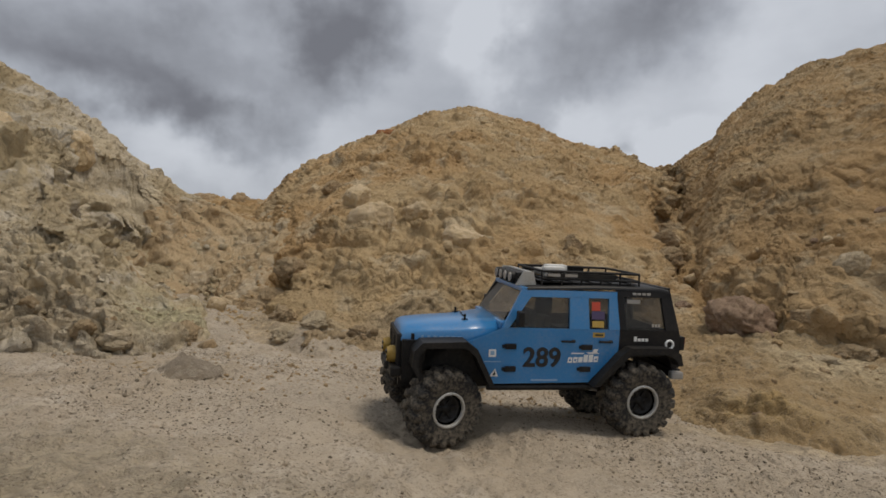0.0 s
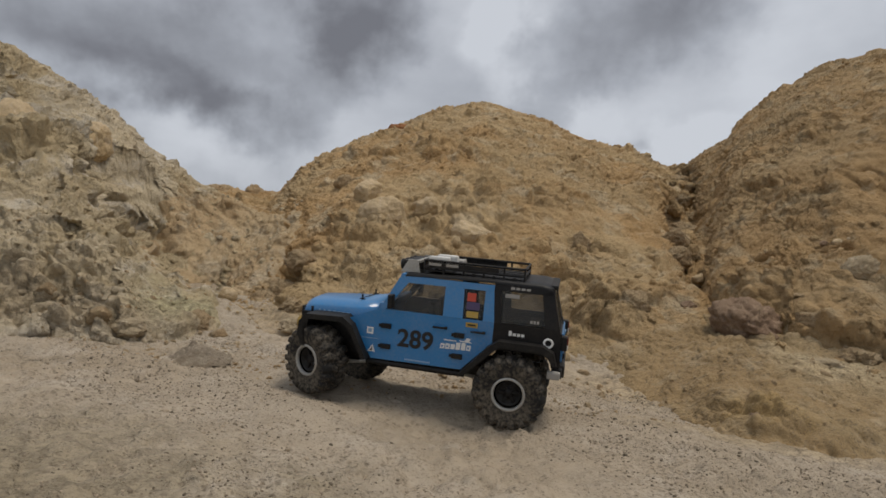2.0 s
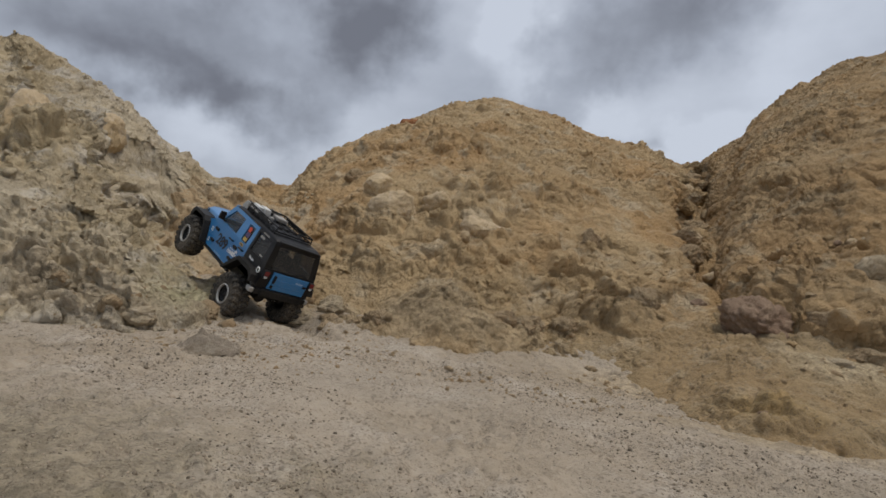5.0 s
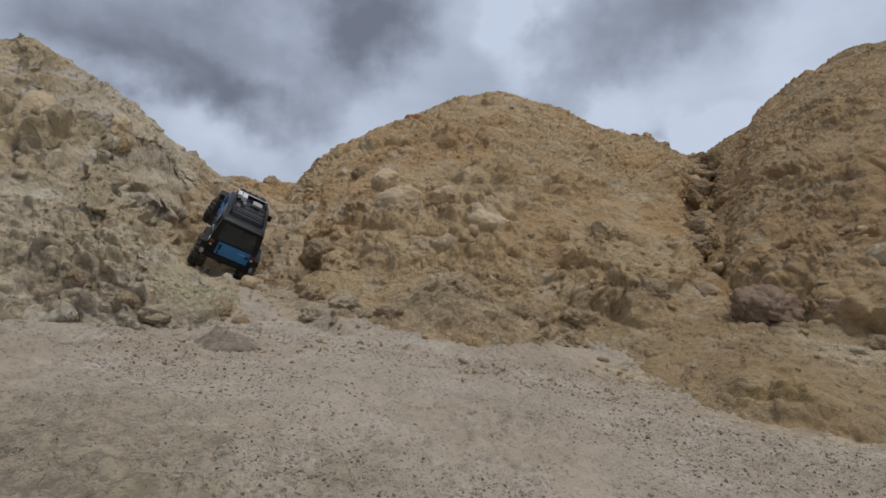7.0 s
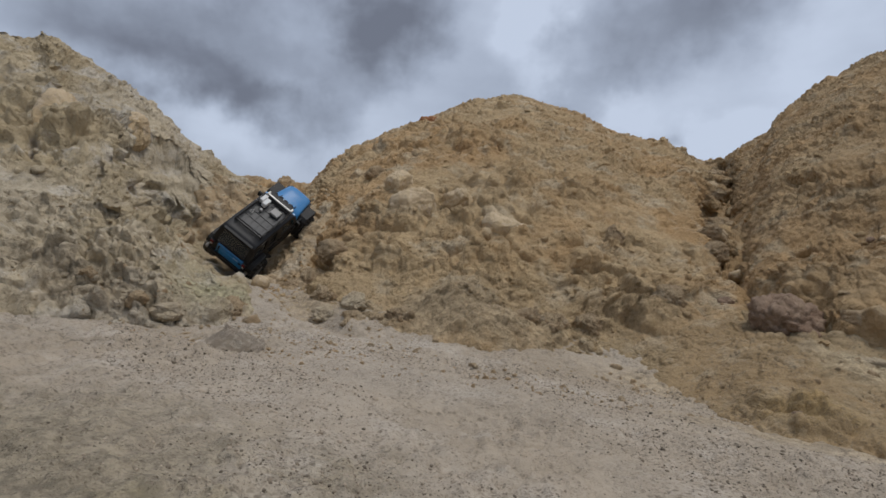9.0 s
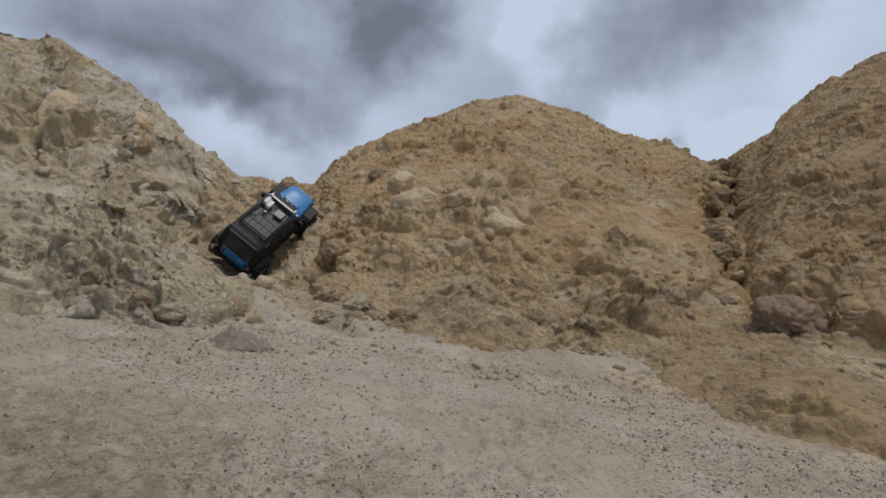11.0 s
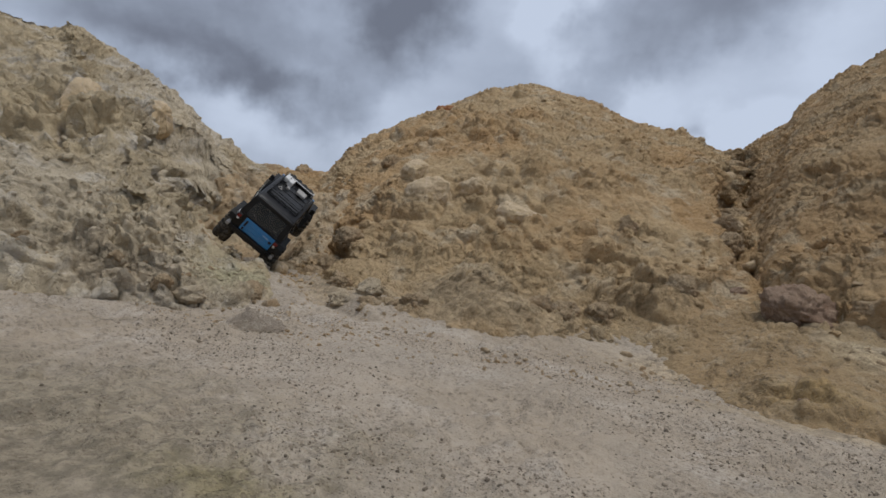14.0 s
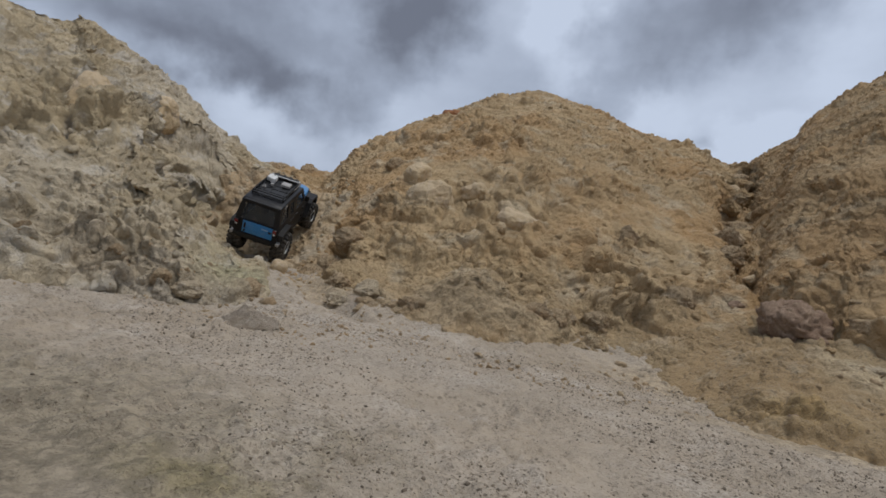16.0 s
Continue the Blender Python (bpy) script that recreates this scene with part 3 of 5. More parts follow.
heap("heap_left", "pale buff heap of crumbly dug soil with clefts",
     [on_ground(-3.4, 0.3), on_ground(-1.7, 0.90), on_ground(-0.96, 1.07), on_ground(-0.85, 1.12), on_ground(-0.72, 1.13), on_ground(-0.60, 1.15),
      on_ground(-0.56, 1.30), (-0.61, 1.46, 0.07), (-0.72, 1.70, 0.09), (-0.86, 2.05, 0.15), (-1.08, 2.75, 0.40)],
     [(-4.6, 1.7, 1.6), (-2.8, 2.4, 1.32), (-2.27, 2.58, 1.20), (-2.15, 2.58, 1.21), (-1.98, 2.64, 1.12), (-1.83, 2.67, 1.02),
      (-1.68, 2.70, 0.92), (-1.60, 2.71, 0.835), (-1.50, 2.72, 0.745), (-1.40, 2.76, 0.655), (-1.31, 2.83, 0.58)],
     BUFF, 640, 500, 100, 0.06, 0.95, [((-1.334, 1.74, 0.568), (0.02, 0.07), 0.06), ((-1.137, 1.187, 0.266), (0.05, 0.03), 0.06), ((-1.10, 1.95, 0.33), (0.02, 0.02), 0.06)], (0.62, 1.2, 0.8),
     [((-1.22, 2.10, 0.42), (0.10, 0.10), 0.05), ((-0.92, 1.30, 0.20), (0.13, 0.09), 0.03), ((-0.80, 1.19, 0.11), (0.09, 0.05), 0.025), ((-0.62, 1.32, 0.10), (0.07, 0.05), 0.03)],
     [((-1.37, 1.80, 0.61), (-1.30, 1.66, 0.47), 0.016, 0.07), ((-1.16, 1.67, 0.42), (-0.97, 1.38, 0.26), 0.022, 0.06), ((-1.45, 1.70, 0.60), (-1.38, 1.55, 0.46), 0.02, 0.05), ((-1.02, 1.36, 0.30), (-0.84, 1.16, 0.12), 0.018, 0.04)])
heap("heap_middle", "orange-tan heap of dug soil with clods and pale stones",
     [(-1.50, 4.0, 0.42), (-1.15, 2.8, 0.40), (-0.76, 2.42, 0.24), (-0.66, 2.04, 0.10), (-0.51, 1.74, 0.10), on_ground(-0.39, 1.52), on_ground(-0.31, 1.44), on_ground(-0.19, 1.40), on_ground(-0.05, 1.38),
      on_ground(0.06, 1.40), on_ground(0.26, 1.50), on_ground(0.42, 1.54), on_ground(0.63, 1.57), (0.80, 1.85, 0.09), (1.02, 2.5, 0.20), (1.95, 4.9, 0.85)],
     [(-1.52, 4.1, 0.44), (-1.50, 4.1, 0.47), (-1.48, 4.12, 0.50), (-1.46, 4.15, 0.54), (-1.40, 4.18, 0.61), (-1.23, 4.33, 0.84), (-0.92, 4.55, 1.08), (-0.47, 4.68, 1.30), (-0.20, 4.80, 1.42),
      (0.21, 4.92, 1.53), (0.45, 4.94, 1.48), (0.71, 4.95, 1.40), (1.08, 4.96, 1.24), (1.52, 4.98, 1.13), (1.75, 5.0, 1.03), (1.99, 5.0, 0.93)],
     ORANGE, 700, 680, 200, 0.16, 0.74, [((-0.531, 1.75, 0.150), (0.030, 0.035), 0.10), ((0.762, 2.14, 0.261), (0.025, 0.03), 0.06), ((0.977, 2.39, 0.218), (0.04, 0.03), 0.08)], (-0.2, 0.15, 0.7),
     [((0.01, 1.45, 0.05), (0.12, 0.05), 0.05), ((-0.05, 1.56, 0.11), (0.10, 0.06), 0.04), ((0.45, 1.68, 0.11), (0.15, 0.09), 0.02), ((-0.21, 1.46, 0.05), (0.05, 0.03), 0.03), ((-0.34, 1.50, 0.06), (0.06, 0.035), 0.03),
      ((0.20, 1.56, 0.06), (0.07, 0.04), 0.03), ((-0.50, 1.68, 0.12), (0.07, 0.06), 0.03)],
     [((0.02, 2.00, 0.36), (-0.02, 1.96, 0.29), 0.012, 0.06), ((-0.24, 2.25, 0.42), (-0.40, 2.15, 0.33), 0.012, 0.04), ((-0.56, 1.98, 0.32), (-0.60, 1.90, 0.24), 0.014, 0.05), ((0.74, 2.20, 0.30), (0.84, 2.16, 0.22), 0.014, 0.05)])
heap("heap_saddle", "low brown saddle of soil between two heaps",
     [(-1.75, 2.45, 0.20), (-1.35, 2.35, 0.22), (-1.0, 2.40, 0.24), (-0.7, 2.7, 0.33)], [(-2.3, 4.0, 0.65), (-1.75, 4.05, 0.68), (-1.35, 4.2, 0.67), (-0.9, 4.5, 0.69)],
     ORANGE, 240, 200, 500, 0.05)
heap("heap_ramp", "steep tan ramp of packed soil in the cleft",
     [(-1.40, 1.85, 0.12), (-1.05, 1.80, 0.12), (-0.82, 1.83, 0.07), (-0.58, 1.90, 0.06)], [(-1.45, 2.55, 0.56), (-1.08, 2.50, 0.50), (-0.84, 2.46, 0.44), (-0.55, 2.5, 0.44)],
     TAN, 300, 240, 700, 0.03, 0.8)
heap("heap_gap", "low brown saddle of soil in the far gap",
     [(0.78, 2.25, 0.16), (1.02, 2.22, 0.16), (1.45, 2.6, 0.30)], [(1.4, 5.1, 0.85), (2.0, 5.15, 0.90), (2.6, 5.2, 0.98)],
     BROWN, 260, 300, 600, 0.16, 0.8)
heap("heap_right", "tall orange-brown heap of dug soil with pits",
     [(2.0, 5.1, 0.85), (1.35, 3.3, 0.42), (1.04, 2.5, 0.20), (0.82, 1.80, 0.06), on_ground(0.84, 1.55), on_ground(0.87, 1.42), on_ground(0.93, 1.27), on_ground(1.5, 0.95), on_ground(3.2, 0.2)],
     [(2.05, 5.15, 0.95), (2.14, 5.12, 1.11), (2.20, 4.72, 1.20), (2.24, 4.53, 1.33), (2.43, 4.34, 1.50), (2.63, 4.15, 1.63), (2.75, 3.96, 1.63), (3.4, 3.2, 1.7), (5.0, 1.8, 1.7)],
     BROWN, 560, 560, 300, 0.14, 0.68, [((1.060, 1.95, 0.263), (0.040, 0.015), 0.15), ((1.25, 1.89, 0.318), (0.09, 0.012), 0.12), ((0.905, 1.754, 0.149), (0.02, 0.014), 0.09), ((1.33, 2.52, 0.589), (0.06, 0.016), 0.05)], (-0.2, 0.40, 0.75),
     [((0.92, 1.70, 0.14), (0.12, 0.08), 0.06), ((1.0, 1.45, 0.06), (0.10, 0.05), 0.04), ((1.22, 1.62, 0.20), (0.06, 0.06), 0.04)])

# ---- loose sand that has slid off the heaps, ending in a low bank along the track ----
heap("sand_apron", "loose orange-brown sand bank beside the track",
     [on_ground(0.27, 1.50, -0.015), on_ground(0.37, 1.40, -0.015), on_ground(0.44, 1.18, -0.02), on_ground(0.52, 0.96, -0.02), on_ground(0.68, 0.90, -0.02), on_ground(1.2, 0.78, -0.02), on_ground(2.6, 0.40, -0.02)],
     [on_ground(0.30, 1.64, 0.02), on_ground(0.46, 1.70, 0.035), on_ground(0.66, 1.72, 0.04), on_ground(0.82, 1.66, 0.05), on_ground(0.96, 1.50, 0.05), on_ground(1.5, 1.25, 0.05), on_ground(3.3, 0.6, 0.05)],
     LOOSE, 480, 240, 400, 0.022, 0.5, [((0.555, 0.985, -0.030), (0.045, 0.006), 0.02)], humps=[((0.57, 1.02, -0.02), (0.05, 0.02), 0.014)])


# ---- stones and clods ----
SURFACES = [o for o in scene.objects if o.name in ("ground", "heap_left", "heap_middle", "heap_right", "heap_saddle", "heap_ramp", "heap_gap", "sand_apron")]
bpy.context.view_layer.update()


def surface_at(x, y, low=False):
    """The height of the uppermost soil at a place."""
    best = -9.0
    for o in SURFACES[:1] if low else SURFACES:
        hit, where, _, _ = o.ray_cast((x, y, 6.0), (0, 0, -1))
        if hit and where.z > best:
            best = where.z
    return best


def lump_mesh(name, mat, seed, rough=0.22, facets=0.5, level=5):
    """A broken lump about one unit in radius: flattened facets, dents and grain."""
    bm = bmesh.new()
    bmesh.ops.create_icosphere(bm, subdivisions=level, radius=1.0)
    p = np.array([v.co for v in bm.verts])
    rng = np.random.RandomState(seed)
    for _ in range(9):  # cleave planes
        n = rng.normal(size=3)
        n /= np.linalg.norm(n)
        over = np.maximum(p @ n - rng.uniform(0.5, 0.85), 0)
        p = p - facets * over[:, None] * n
    q = p + seed * 7.13
    d = rough * 1.1 * fbm(q, 1.3, 2, 0.5, seed) + rough * 0.55 * fbm(q, 3.4, 4, 0.6, seed + 3)
    d = d + 0.05 * fbm(q, 9.0, 3, 0.6, seed + 5)
    if rough > 0.2:  # crumbly, not stony
        d = d + rough * 0.6 * crumble(q + 0.2 * fbm(q, 2.0, 2, 0.5, seed)[:, None], 0.5, seed + 1) + rough * 0.35 * crumble(q, 0.24, seed + 2)
    d = d - rough * 0.5 * np.clip(1 - 7 * np.abs(fbm(q, 2.2, 3, 0.5, seed + 8)), 0, 1)
    p = p * (1 + d[:, None])
    for v, c in zip(bm.verts, p):
        v.co = c
    me = bpy.data.meshes.new(name)
    bm.to_mesh(me)
    bm.free()
    me.polygons.foreach_set("use_smooth", [True] * len(me.polygons))
    me.materials.append(mat)
    return me


def lump(name, label, category, place, size, mat, seed, turn=0.0, lean=0.0, rough=0.22, facets=0.5, group="", sunk=None):
    """A stone or clod. sunk: set in the nearest soil, that share of its size below the face."""
    ob = new(name, lump_mesh(name, mat, seed, rough, facets, 5 if max(size) > 0.04 else 4))
    if sunk is not None:
        best = None
        for o in SURFACES:
            hit, where, normal, _ = o.closest_point_on_mesh(Vector(place))
            gap = (where - Vector(place)).length
            if hit and (best is None or gap < best[0]):
                best = gap, where, normal
        ahead = Vector((best[2].x, best[2].y, 0.5 * best[2].z)).normalized()
        place = best[1] - ahead * sunk * min(size)
    ob.data.transform(Matrix.Diagonal((*size, 1)))
    ob.matrix_basis = pose(*place, lean, 0, turn)
    return tagged(ob, label, category, group)


FACE = "stones set in the heaps"
TOE = "clods along the foot of the heaps"
lump("boulder", "pale chalky boulder set in the orange heap", "boulder", (-0.365, 2.330, 0.480), (0.085, 0.07, 0.080), PALE_STONE, 11, 20, 0, 0.15, 0.85, FACE, 0.05)
lump("boulder", "rounded pale clay lump in the orange heap", "boulder", (-0.100, 2.210, 0.425), (0.060, 0.06, 0.060), PALE_STONE, 12, 50, 0, 0.24, 0.4, FACE, 0.05)
lump("boulder", "pale slab of stone leaning in the orange heap", "boulder", (0.065, 2.020, 0.300), (0.085, 0.06, 0.070), PALE_STONE, 13, -15, 20, 0.15, 0.85, FACE, 0.05)
lump("boulder", "broad pale slab below the chalky boulder", "boulder", (-0.270, 2.160, 0.350), (0.11, 0.06, 0.075), PALE_STONE, 14, 12, 25, 0.15, 0.85, FACE, 0.05)
lump("boulder", "brown wedge of stone in the orange heap", "boulder", (0.475, 2.15, 0.295), (0.042, 0.04, 0.058), EARTH, 15, 30, 0, 0.24, 0.9, FACE, 0.35)
lump("boulder", "brown block beside the chalky boulder", "boulder", (-0.52, 2.61, 0.545), (0.050, 0.05, 0.055), EARTH, 16, 10, 0, 0.24, 0.9, FACE, 0.35)
lump("boulder", "flat red clod near the crest", "boulder", (-0.40, 4.10, 1.115), (0.11, 0.08, 0.045), soil("red_clod", ((0.44, 0.26, 0.14), (0.36, 0.17, 0.08), (0.33, 0.14, 0.06), (0.2, 0.09, 0.05)), 6, 60), 17, 0, 0, 0.2, 0.7, FACE, 0.35)
lump("boulder", "brown boulder wedged in the gap", "boulder", (0.885, 2.24, 0.250), (0.070, 0.06, 0.062), EARTH, 18, 35, 0, 0.24, 0.5, FACE, 0.35)
lump("boulder", "small pale stone below the wedged boulder", "boulder", (0.945, 2.18, 0.165), (0.040, 0.035, 0.030), PALE_STONE, 19, 0, 0, 0.15, 0.85, FACE, 0.05)
lump("boulder", "small dark red stone on the sand", "boulder", (0.735, 1.76, 0.105), (0.032, 0.03, 0.020), RED_STONE, 20, 0, 0, 0.15, 0.85, FACE, 0.35)
lump("boulder", "large dark red stone at the foot of the heap", "boulder", (0.808, 1.55, 0.070), (0.098, 0.078, 0.080), RED_STONE, 221, 35, 0, 0.28, 0.5, FACE)
lump("boulder", "brown clay mass above the red stone", "boulder", (0.935, 1.72, 0.095), (0.11, 0.09, 0.085), BROWN, 22, -20, 0, 0.22, 0.3, FACE, 0.35)
lump("boulder", "pale slab in the buff heap", "boulder", (-1.47, 1.86, 0.625), (0.085, 0.07, 0.115), PALE_STONE, 23, 20, -25, 0.15, 0.85, FACE, 0.05)
lump("boulder", "pale chalky patch in the buff heap", "boulder", (-1.38, 2.10, 0.640), (0.085, 0.08, 0.085), PALE_STONE, 24, 40, 0, 0.15, 0.85, FACE, 0.05)
lump("boulder", "small white stone in the gap", "boulder", (1.29, 3.36, 0.600), (0.055, 0.04, 0.05), PALE_STONE, 25, 0, 0, 0.15, 0.85, FACE, 0.05)
lump("boulder", "brown knob of earth on the saddle", "boulder", (-1.47, 4.02, 0.622), (0.085, 0.07, 0.078), EARTH, 126, 15, 20, 0.30, 0.95, FACE)
lump("boulder", "broad brown hump of earth on the saddle", "boulder", (-1.74, 4.05, 0.625), (0.16, 0.10, 0.065), EARTH, 27, 0, 0, 0.22, 0.6, FACE)
lump("boulder", "tan boulder beside the cleft", "boulder", (-0.595, 1.84, 0.130), (0.070, 0.06, 0.062), EARTH, 28, 30, 0, 0.22, 0.5, FACE, 0.35)
lump("boulder", "tan boulder over the dark hole", "boulder", (-0.525, 1.90, 0.215), (0.062, 0.06, 0.052), EARTH, 29, 60, 0, 0.22, 0.5, FACE, 0.35)
lump("boulder", "low tan boulder at the mouth of the cleft", "boulder", (-0.625, 1.80, 0.070), (0.055, 0.05, 0.034), EARTH, 30, 0, 0, 0.22, 0.5, FACE, 0.35)
lump("boulder", "dark grey rounded lump in the tall heap", "boulder", (1.215, 1.63, 0.205), (0.060, 0.05, 0.066), GREY_STONE, 32, 0, 0, 0.16, 0.4, FACE, 0.35)
lump("boulder", "small dark stone high in the tall heap", "boulder", (1.45, 1.89, 0.415), (0.028, 0.025, 0.026), RED_STONE, 33, 0, 0, 0.15, 0.4, FACE, 0.35)
for k, (x, y, z, r, mat) in enumerate(((0.93, 2.42, 0.33, 0.06, EARTH), (0.99, 2.36, 0.28, 0.05, BROWN), (1.05, 2.62, 0.38, 0.07, ORANGE), (1.02, 2.52, 0.34, 0.045, PALE_STONE), (1.14, 2.85, 0.45, 0.075, EARTH),
                                        (1.20, 3.05, 0.50, 0.07, BROWN), (1.34, 3.30, 0.57, 0.08, ORANGE), (1.47, 3.70, 0.67, 0.09, BROWN), (1.60, 4.05, 0.75, 0.08, EARTH), (1.80, 4.55, 0.87, 0.10, ORANGE))):
    lump("gully_rock", "crumbly tan lump lying in the gully between two heaps", "rock", (x, y, z), (r, 0.8 * r, 0.8 * r), mat, 140 + k, 53 * k, 0, 0.24, 0.8, "lumps in the gully", 0.15)
for k, (x, y, z, r, mat) in enumerate(((1.254, 1.862, 0.316, 0.017, PALE_STONE), (1.295, 1.866, 0.325, 0.015, GREY_STONE), (1.222, 1.880, 0.314, 0.013, RED_STONE))):
    lump("pebble", "small rounded pebble lodged in a crack", "pebble", (x, y, z), (r, r, r * 0.9), mat, 35 + k, 40 * k, 0, 0.08, 0.2, "pebbles in the crack")
lump("stone", "round pale stone lying in the cleft", "stone", (-0.712, 1.735, surface_at(-0.712, 1.735) + 0.018), (0.031, 0.031, 0.027), PALE_STONE, 31, 0, 0, 0.08, 0.3)

for k, (x, y, sx, sy, sz, mat, label) in enumerate((
        (-0.975, 1.14, 0.040, 0.03, 0.022, GREY_STONE, "grey-brown clod on the pale sand"), (-1.06, 1.12, 0.022, 0.02, 0.016, EARTH, "small brown clod on the pale sand"),
        (-0.885, 1.19, 0.024, 0.02, 0.016, EARTH, "small brown clod on the pale sand"), 
        (-0.755, 1.165, 0.036, 0.03, 0.026, EARTH, "dark brown clod on the pale sand"), (-0.605, 1.31, 0.055, 0.04, 0.032, EARTH, "crumbly brown clod at the mouth of the cleft"),
        (-0.70, 1.19, 0.05, 0.04, 0.03, GREY_STONE, "grey-brown clod against the buff heap"), (-0.42, 1.50, 0.050, 0.04, 0.034, GREY_STONE, "grey clod against the orange heap"),
        (-0.345, 1.455, 0.046, 0.04, 0.034, EARTH, "brown clod against the orange heap"), (-0.275, 1.47, 0.036, 0.03, 0.026, EARTH, "brown clod against the orange heap"),
        (-0.215, 1.455, 0.054, 0.04, 0.036, EARTH, "brown clod against the orange heap"), 
        (0.11, 1.53, 0.07, 0.05, 0.045, EARTH, "dark crumbly clod against the orange heap"),
        (0.20, 1.54, 0.065, 0.05, 0.036, EARTH, "dark crumbly clod against the orange heap"), (0.30, 1.60, 0.06, 0.05, 0.045, EARTH, "brown clod against the orange heap"),
        (0.54, 1.68, 0.06, 0.05, 0.05, EARTH, "brown clod against the orange heap"),
        (0.335, 1.40, 0.021, 0.016, 0.010, EARTH, "flat brown clod on the bank's edge"), (0.86, 1.28, 0.055, 0.05, 0.034, GREY_STONE, "grey-brown clod on the sand bank"),
        (0.95, 1.33, 0.060, 0.05, 0.045, EARTH, "dark brown clod on the sand bank"), (0.80, 1.37, 0.018, 0.016, 0.014, ORANGE, "small tan clod on the sand bank"),
        (0.93, 1.45, 0.045, 0.04, 0.032, EARTH, "dark brown clod on the sand bank"), (1.06, 1.36, 0.07, 0.06, 0.055, EARTH, "dark brown clod on the sand bank"), (0.545, 0.985, 0.018, 0.012, 0.009, RED_STONE, "flat dark red clod in the bank's edge"),
        (0.96, 1.56, 0.04, 0.035, 0.03, EARTH, "brown clod against the tall heap"), (-0.47, 1.63, 0.07, 0.055, 0.045, EARTH, "crumbly brown mass beside the cleft"),
        (-0.36, 1.54, 0.06, 0.05, 0.04, GREY_STONE, "crumbly grey-brown mass beside the cleft"))):
    lump("clod", label, "clod", (x, y, surface_at(x, y) - 0.35 * sz), (0.85 * sx, 0.85 * sy, 0.8 * sz), mat, 50 + k, 37 * k, 0, 0.26, 0.8, TOE)


def gravel_pile(x, y):
    """A little fan of dark gravel poured on the sand."""
    nu, nv = 64, 40
    a, r = np.meshgrid(np.linspace(0, 2 * math.pi, nu), np.linspace(0, 1, nv), indexing="ij")
    px, py = 0.064 * r * np.cos(a), 0.080 * r * np.sin(a) * np.where(np.sin(a) > 0, 1.3, 0.55)
    flat = np.stack([px.ravel(), py.ravel(), 0 * px.ravel()], 1)
    h = 0.038 * np.clip(1 - r, 0, 1) ** 1.25
    h = h.ravel() + 0.003 * fbm(flat, 120, 3, 0.6, 7) + 0.004 * clods(flat[:, 0], flat[:, 1], 0.010, 9, 0.7) - 0.006 * (r.ravel() > 0.97)
    base = surface_at(x, y - 0.03)
    ob = mesh_grid("gravel_fan", np.stack([px.ravel(), py.ravel() + 0, h], 1), nu, nv, GRIT)
    ob.location = (x, y, base + 0.001)
    return tagged(ob, "small fan of dark grey-brown gravel on the sand", "gravel pile")


gravel_pile(-0.475, 1.01)


def scatter(name, label, places, sizes, mat, seed):
    """Many small angular crumbs as one mesh."""
    rng = np.random.RandomState(seed)
    t = (1 + 5**0.5) / 2
    ico = np.array([(-1, t, 0), (1, t, 0), (-1, -t, 0), (1, -t, 0), (0, -1, t), (0, 1, t), (0, -1, -t), (0, 1, -t), (t, 0, -1), (t, 0, 1), (-t, 0, -1), (-t, 0, 1)]) / 1.9
    tri = np.array([(0, 11, 5), (0, 5, 1), (0, 1, 7), (0, 7, 10), (0, 10, 11), (1, 5, 9), (5, 11, 4), (11, 10, 2), (10, 7, 6), (7, 1, 8),
                    (3, 9, 4), (3, 4, 2), (3, 2, 6), (3, 6, 8), (3, 8, 9), (4, 9, 5), (2, 4, 11), (6, 2, 10), (8, 6, 7), (9, 8, 1)])
    n = len(places)
    v = ico[None] * (1 + rng.uniform(-0.35, 0.35, (n, 12, 1))) * sizes[:, None, None] * rng.uniform(0.6, 1.3, (n, 1, 3))
    a = rng.uniform(0, 2 * math.pi, n)
    c, s = np.cos(a)[:, None], np.sin(a)[:, None]
    v = np.stack([c * v[..., 0] - s * v[..., 1], s * v[..., 0] + c * v[..., 1], 0.9 * v[..., 2]], -1) + places[:, None]
    f = (tri[None] + 12 * np.arange(n)[:, None, None]).reshape(-1, 3)
    me = bpy.data.meshes.new(name)
    me.from_pydata(v.reshape(-1, 3).tolist(), [], f.tolist())
    me.polygons.foreach_set("use_smooth", [True] * len(me.polygons))
    me.materials.append(mat)
    ob = new(name, me)
    return tagged(ob, label, "crumbs", kind="stuff")


def crumb_material(name, a, b, c):
    m = material(name, a, 0.95)
    nt = m.node_tree
    geo, ramp = nt.nodes.new("ShaderNodeNewGeometry"), nt.nodes.new("ShaderNodeValToRGB")
    el = ramp.color_ramp.elements
    el[0].color, el[1].color = (*a, 1), (*c, 1)
    el.new(0.5).color = (*b, 1)
    nt.links.new(geo.outputs["Random Per Island"], ramp.inputs[0])
    nt.links.new(ramp.outputs[0], nt.nodes["Principled BSDF"].inputs["Base Color"])
    return m


def sow(count, x0, x1, y0, y1, seed, thresh, scale, low=False):
    """Places on the soil, thick in some bands and bare in others."""
    rng = np.random.RandomState(seed)
    x, y = rng.uniform(x0, x1, count), rng.uniform(y0, y1, count)
    along = np.stack([x * 0.6, y * 1.6 + x * 0.5, 0 * x], 1)
    keep = fbm(along, scale, 3, 0.55, seed) > thresh + rng.uniform(-0.25, 0.25, count)
    x, y = x[keep], y[keep]
    z = np.array([surface_at(a, b, low) for a, b in zip(x, y)])
    return np.stack([x, y, z], 1)


